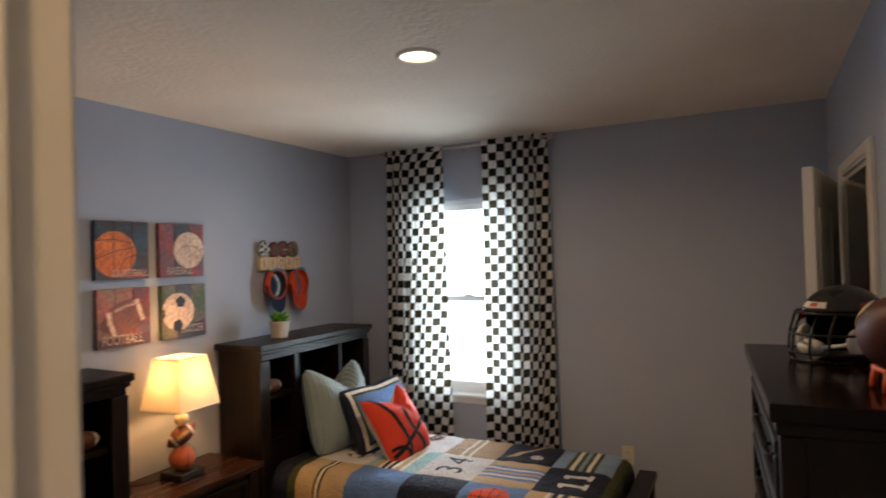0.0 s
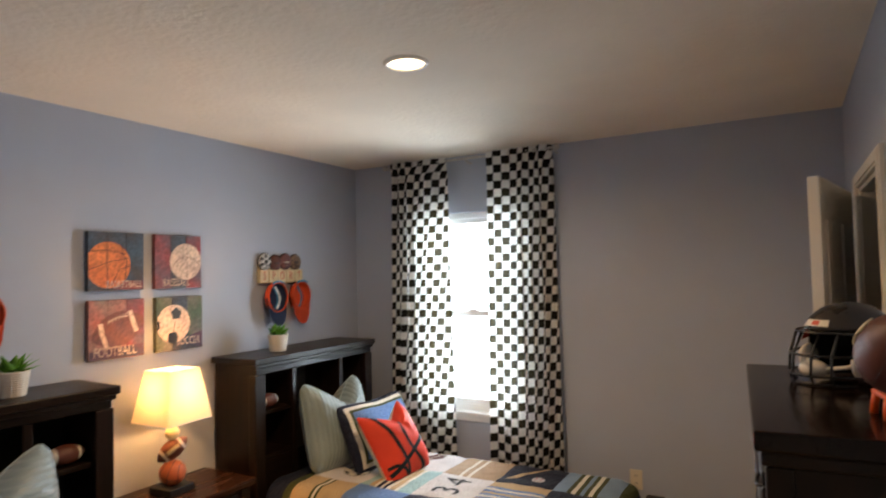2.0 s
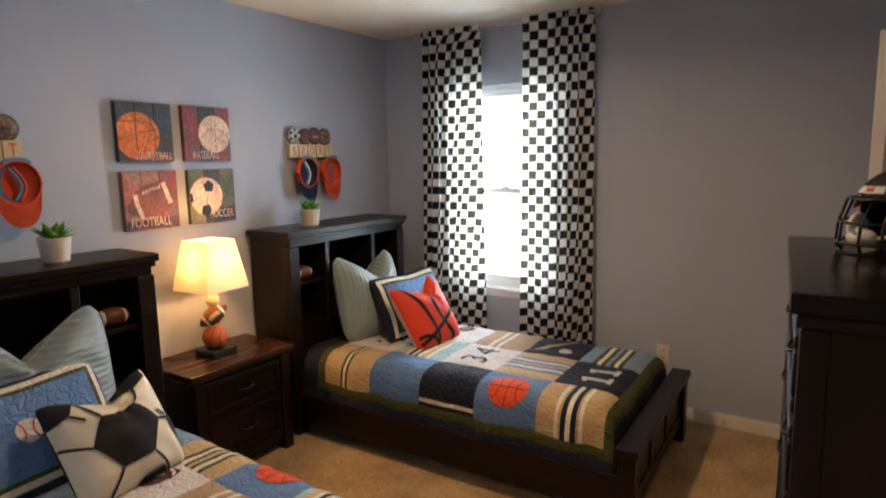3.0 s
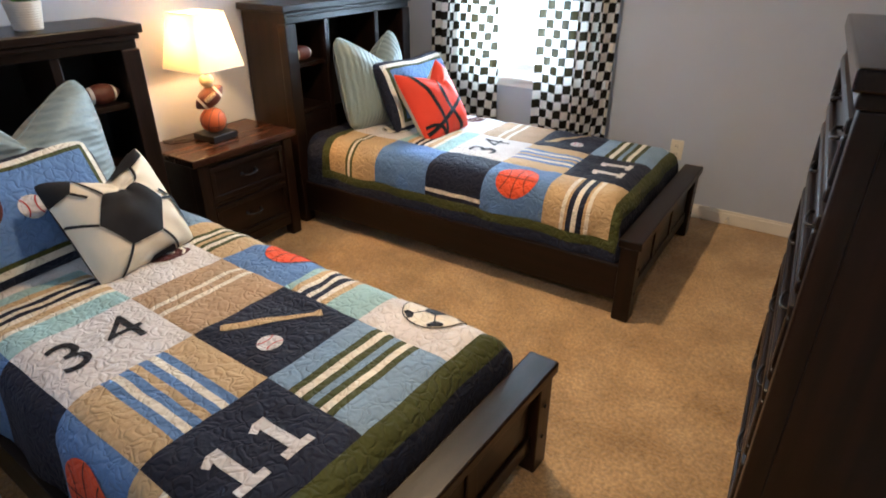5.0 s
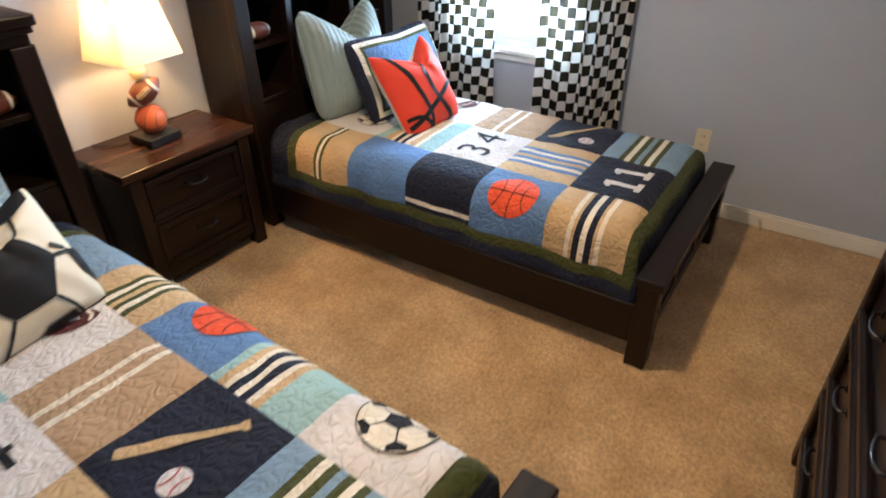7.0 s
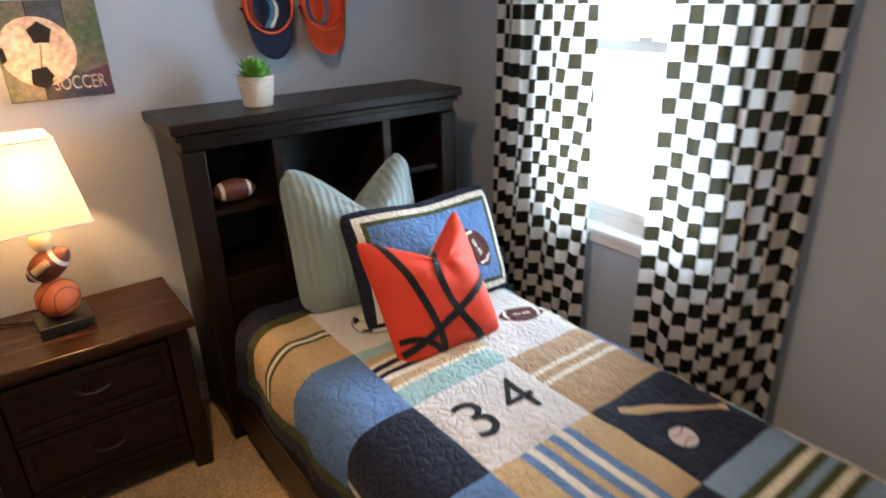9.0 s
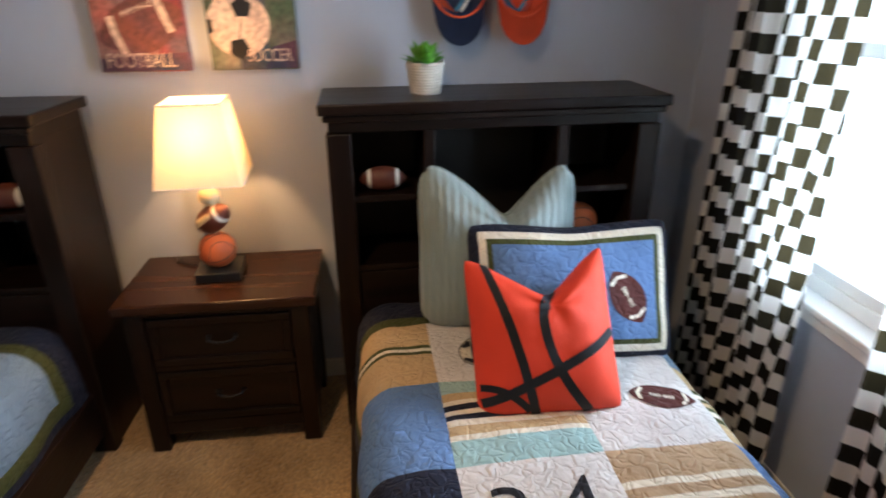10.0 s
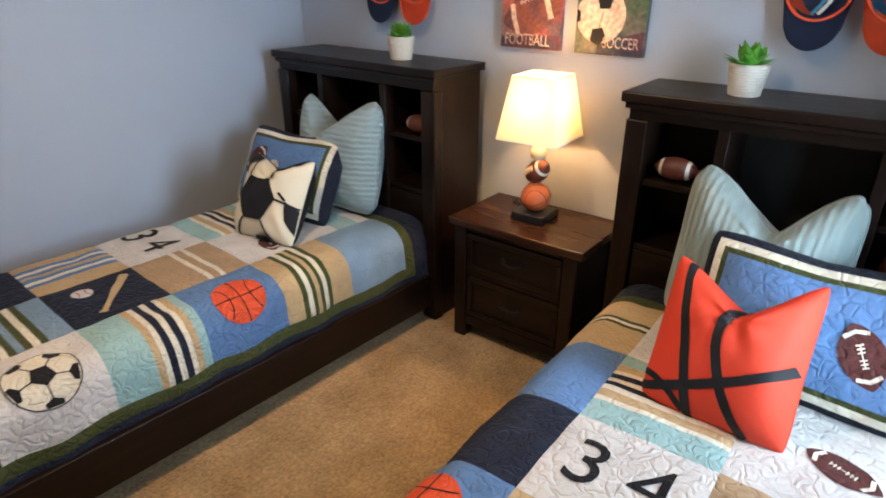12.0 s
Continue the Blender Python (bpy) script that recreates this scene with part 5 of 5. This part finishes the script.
def cap_hat(parent_m, brim, crown, inner, label):
    """A baseball cap hung by its strap with the opening to the room: bill down, crown behind."""
    th = thing("baseball_cap", label, "cap", parent_m, "caps on the pegs")
    crown_bm = bmesh.new()
    bmesh.ops.create_uvsphere(crown_bm, u_segments=32, v_segments=18, radius=1)
    bmesh.ops.delete(crown_bm, geom=[f for f in crown_bm.faces if f.calc_center_median().x > 0.35], context="FACES")
    for v in crown_bm.verts:
        v.co = Vector((0.070 + v.co.x * 0.062, v.co.y * 0.082, -0.095 + v.co.z * 0.092))
    part("crown", crown_bm, [crown], th, "", True)
    lin = bmesh.new()
    bmesh.ops.create_uvsphere(lin, u_segments=32, v_segments=18, radius=1)
    bmesh.ops.delete(lin, geom=[f for f in lin.faces if f.calc_center_median().x > 0.30], context="FACES")
    for v in lin.verts:
        v.co = Vector((0.071 + v.co.x * 0.052, v.co.y * 0.074, -0.095 + v.co.z * 0.084))
    part("lining", lin, inner, th, "", True)
    t = [2 * math.pi * i / 40 for i in range(40)]
    part("rim", tube([(0.091, 0.077 * math.cos(a), -0.095 + 0.086 * math.sin(a)) for a in t], 0.004, 8, True), crown, th, "", True)
    # the sweatband shows as a crescent, wide on one side of the opening
    arc = [0.55 * math.pi + 1.0 * math.pi * k / 18 for k in range(19)]
    outer = [(0.078 * math.cos(a), -0.095 + 0.087 * math.sin(a)) for a in arc]
    edge = [(0.022 + 0.066 * math.cos(a), -0.092 + 0.080 * math.sin(a)) for a in arc]
    band = bmesh.new()
    rows = [(band.verts.new((0.094, *p)), band.verts.new((0.058, *q))) for p, q in zip(outer, edge)]
    for a, b in zip(rows, rows[1:]):
        band.faces.new((a[0], b[0], b[1], a[1]))
    bmesh.ops.solidify(band, geom=list(band.faces), thickness=0.003)
    part("sweatband", band, crown if crown is not brim else CAPTEAL, th, "", True)
    trim_line = [(0.066, 0.006 + 0.026 * math.sin(k * 0.3), -0.165 + 0.011 * k) for k in range(13)]
    part("inner_tape", tube(trim_line, 0.006, 6), WHITEP if brim is CAPNAVY else RED, th, "pale tape", True)
    part("inner_tape", tube([(x - 0.002, y - 0.015, z) for x, y, z in trim_line], 0.006, 6), CAPTEAL, th, "blue tape", True)
    bill = bmesh.new()
    rows = []
    for i in range(13):
        a = -1 + 2 * i / 12
        rows.append([bill.verts.new((0.090 - 0.022 * a * a + 0.014 * k, 0.092 * a * (1 - 0.10 * k), -0.168 + 0.070 * (a * a) - (0.098 * (1 - abs(a) ** 10) * k))) for k in (0, 0.35, 0.7, 1.0)])
    for p, q in zip(rows, rows[1:]):
        for k in range(3):
            bill.faces.new((p[k], q[k], q[k + 1], p[k + 1]))
    bmesh.ops.solidify(bill, geom=list(bill.faces), thickness=0.004)
    part("bill", bill, brim, th, "", True)
    part("back_strap", tube([(0.092, 0.045 * math.sin(a), -0.020 + 0.018 * math.cos(a)) for a in [x * 0.3 for x in range(-5, 6)]], 0.007, 6), WHITEP if crown is CAPNAVY else CAPTEAL, th, "", True)
    for s in (-1, 1):
        part("panel_seam", tube([(0.062 - 0.045 * math.cos(a * 0.5), s * 0.040, -0.095 + 0.075 * math.sin(a)) for a in [x * 0.25 for x in range(-5, 6)]], 0.003, 6), inner, th, "", True)
    return th


CARVED = painted("worn_silver_carving", ((0.62, 0.60, 0.55), (0.22, 0.21, 0.20)), 60)
GLOVE = painted("worn_brown_carving", ((0.24, 0.15, 0.09), (0.07, 0.05, 0.04)), 50)


def plaque(y, z):
    th = thing("peg_plaque", "small wooden plaque reading SPORT under carved balls", "wall plaque", pose(0.002, y, z), "cap plaques on the wall")
    part("back_board", box(0, 0.010, -0.185, 0.185, -0.045, 0.10, 0.006), BLOCK, th)
    for i, ch in enumerate("SPORT"):
        yc = -0.152 + i * 0.076
        b = part("letter_block", box(0.008, 0.034, yc - 0.036, yc + 0.036, -0.042, 0.040, 0.004), BLOCK, th, "pale wooden letter block")
        part("letter", laid([], lambda a, c: (0.034, a, c), 0.0015, 9, flat=letters(ch, 0.075, (yc, 0.0), squeeze=0.7)), RED, b, "red letter %s" % ch)
    f = lambda r: lathe([(r * 0.98, 0), (r, 0.008), (r * 0.9, 0.018), (r * 0.6, 0.025), (0.0008, 0.028)], 28, False)
    for yc, zc, r, mt in ((-0.135, 0.092, 0.056, CARVED), (-0.045, 0.086, 0.052, LEATHER), (0.045, 0.094, 0.054, ART_BROWN), (0.135, 0.090, 0.054, GLOVE)):
        d = part("carved_ball", f(r), mt, th, "", True, pose(0.006, yc, zc, 0, 90, 0))
        seam = BLACK if mt is not ART_BROWN else LACE
        if mt is CARVED:
            for q in range(6):
                t = q * math.pi / 3 if q else 0
                k = 0.62 if q else 0
                part("carved_patch", lathe([(0.014, 0.020 if q else 0.027), (0.010, 0.026 if q else 0.031), (0.0008, 0.027 if q else 0.032)], 5, False), BLACK, d, "", False, pose(r * k * math.cos(t), r * k * math.sin(t), 0))
        else:
            for off in (-0.45, 0.0, 0.45):
                part("carved_seam", tube([(r * off + 0.006 * math.cos(3 * a), r * 0.85 * math.sin(a), 0.004 + 0.026 * math.cos(a) ** 2 * (1 - abs(off) * 0.6)) for a in [x * 0.3 for x in range(-5, 6)]], 0.0028, 6), seam, d, "", True)
        part("carved_rim", tube([(r * 0.97 * math.cos(t), r * 0.97 * math.sin(t), 0.010) for t in [x * 0.3 for x in range(21)]], 0.004, 6, True), BLACK, d, "", True)
    for yc in (-0.09, 0.075):
        part("peg", tube([(0.01, yc, -0.05), (0.05, yc, -0.05), (0.075, yc, -0.042)], 0.006, 8), METAL, th, "dark peg", True)
    return th


# ---- putting it together ----
for m, lab in ((NEAR_BED, "espresso bookcase twin bed beside the room's doorway wall"), (FAR_BED, "espresso bookcase twin bed standing under the window")):
    bed(m, lab)
    mattress(m)
quilt(FAR_BED, -0.042, 0.182)
quilt(NEAR_BED, -0.070, 0.014)

on = lambda m, x, y, z, lean, turn, roll=0: m @ pose(x, y, z, 0, 0, turn) @ pose(0, 0, 0, 0, -lean, 0) @ pose(0, 0, 0, roll, 0, 0)
satin_pillow(on(FAR_BED, 0.515, -0.035, 0.492, 12, -6), "grey-green satin pillow leaning on the headboard bays", 4, 0.12, SATIN_V)
sham(on(FAR_BED, 0.74, 0.145, 0.488, 25, -4), True, "navy-edged quilted sham with a sewn-on football")
basketball_pillow(on(FAR_BED, 0.965, 0.012, 0.488, 31, -9, 6))
satin_pillow(on(NEAR_BED, 0.468, 0.040, 0.508, 9, 5), "blue-grey satin pillow propped against the open bays", 6, -0.25, SATIN_H)
sham(on(NEAR_BED, 0.710, -0.105, 0.495, 29, 7), False, "navy-edged quilted sham with a football and a baseball")
soccer_pillow(on(NEAR_BED, 0.930, 0.092, 0.500, 31, 4, 4))

nightstand(pose(0.018, -1.738, 0) @ Matrix.Diagonal((1.0, 1.0, 1.014, 1.0)))
table_lamp(pose(LAMP_AT[0], LAMP_AT[1], 0.5865, 0, 0, 3))
chest(pose(2.7825, -1.886, 0, 0, 0, 3.8))
helmet(pose(3.018, -1.660, 1.402, 0, 0, -47) @ Matrix.Diagonal((0.94, 0.94, 0.94, 1)))
kicking_tee(pose(3.083, -2.115, 1.3005, 0, 0, 12) @ Matrix.Diagonal((0.70, 0.78, 0.66, 1)))
fbl = thing("football", "full-size brown leather football resting on the orange tee", "football", pose(3.068, -2.155, 1.438, 0, 0, 0))
football_parts(fbl, 0.27, 0.079, pose(0, 0, 0, 0, 0, -86) @ pose(0, 0, 0, 0, -30, 0) @ pose(0, 0, 0, 52, 0, 0), "ball", "", False, YELLOWP)

planter(FAR_BED @ pose(0.18, -0.215, 1.185))
planter(NEAR_BED @ pose(0.18, 0.215, 1.185, 0, 0, 70))
for m, v, lab in ((FAR_BED, -0.368, "toy football with white bands on the bay shelf"), (NEAR_BED, 0.380, "toy football on the shelf of the open bay")):
    t = thing("toy_football", lab, "football", m @ pose(0.245, v, 0.884 + 0.041, 0, 0, 90), "toy footballs in the bays")
    football_parts(t, 0.160, 0.041, pose(0, 0, 0, -65, 0, 0))
bb = thing("toy_basketball", "small orange basketball in the lower bay", "basketball", FAR_BED @ pose(0.17, 0.34, 0.64 + 0.07))
ball(0.07, BBALL, bb, "ball", "", pose(0, 0, 0, 20, 30, 0))

for y, z, word, kind in ((-1.932, 1.723, "BASKETBALL", "basket"), (-1.586, 1.723, "BASEBALL", "base"), (-1.930, 1.394, "FOOTBALL", "foot"), (-1.580, 1.394, "SOCCER", "soccer")):
    artwork(y, z, word, kind)
for y in (-0.826, -2.665):
    plaque(y, 1.635)
    cap_hat(pose(0.0, y - 0.080, 1.602, 0, 0, 6) @ Matrix.Diagonal((0.80, 1.16, 1.06, 1)), CAPNAVY, CAPORANGE, CAPNAVY, "orange and navy baseball cap hanging with its bill down")
    cap_hat(pose(0.0, y + 0.135, 1.602, 0, 0, 6) @ Matrix.Diagonal((0.80, 1.16, 1.06, 1)), CAPORANGE, CAPORANGE, CAPORANGE, "bright orange baseball cap with a blue sweatband, bill down")
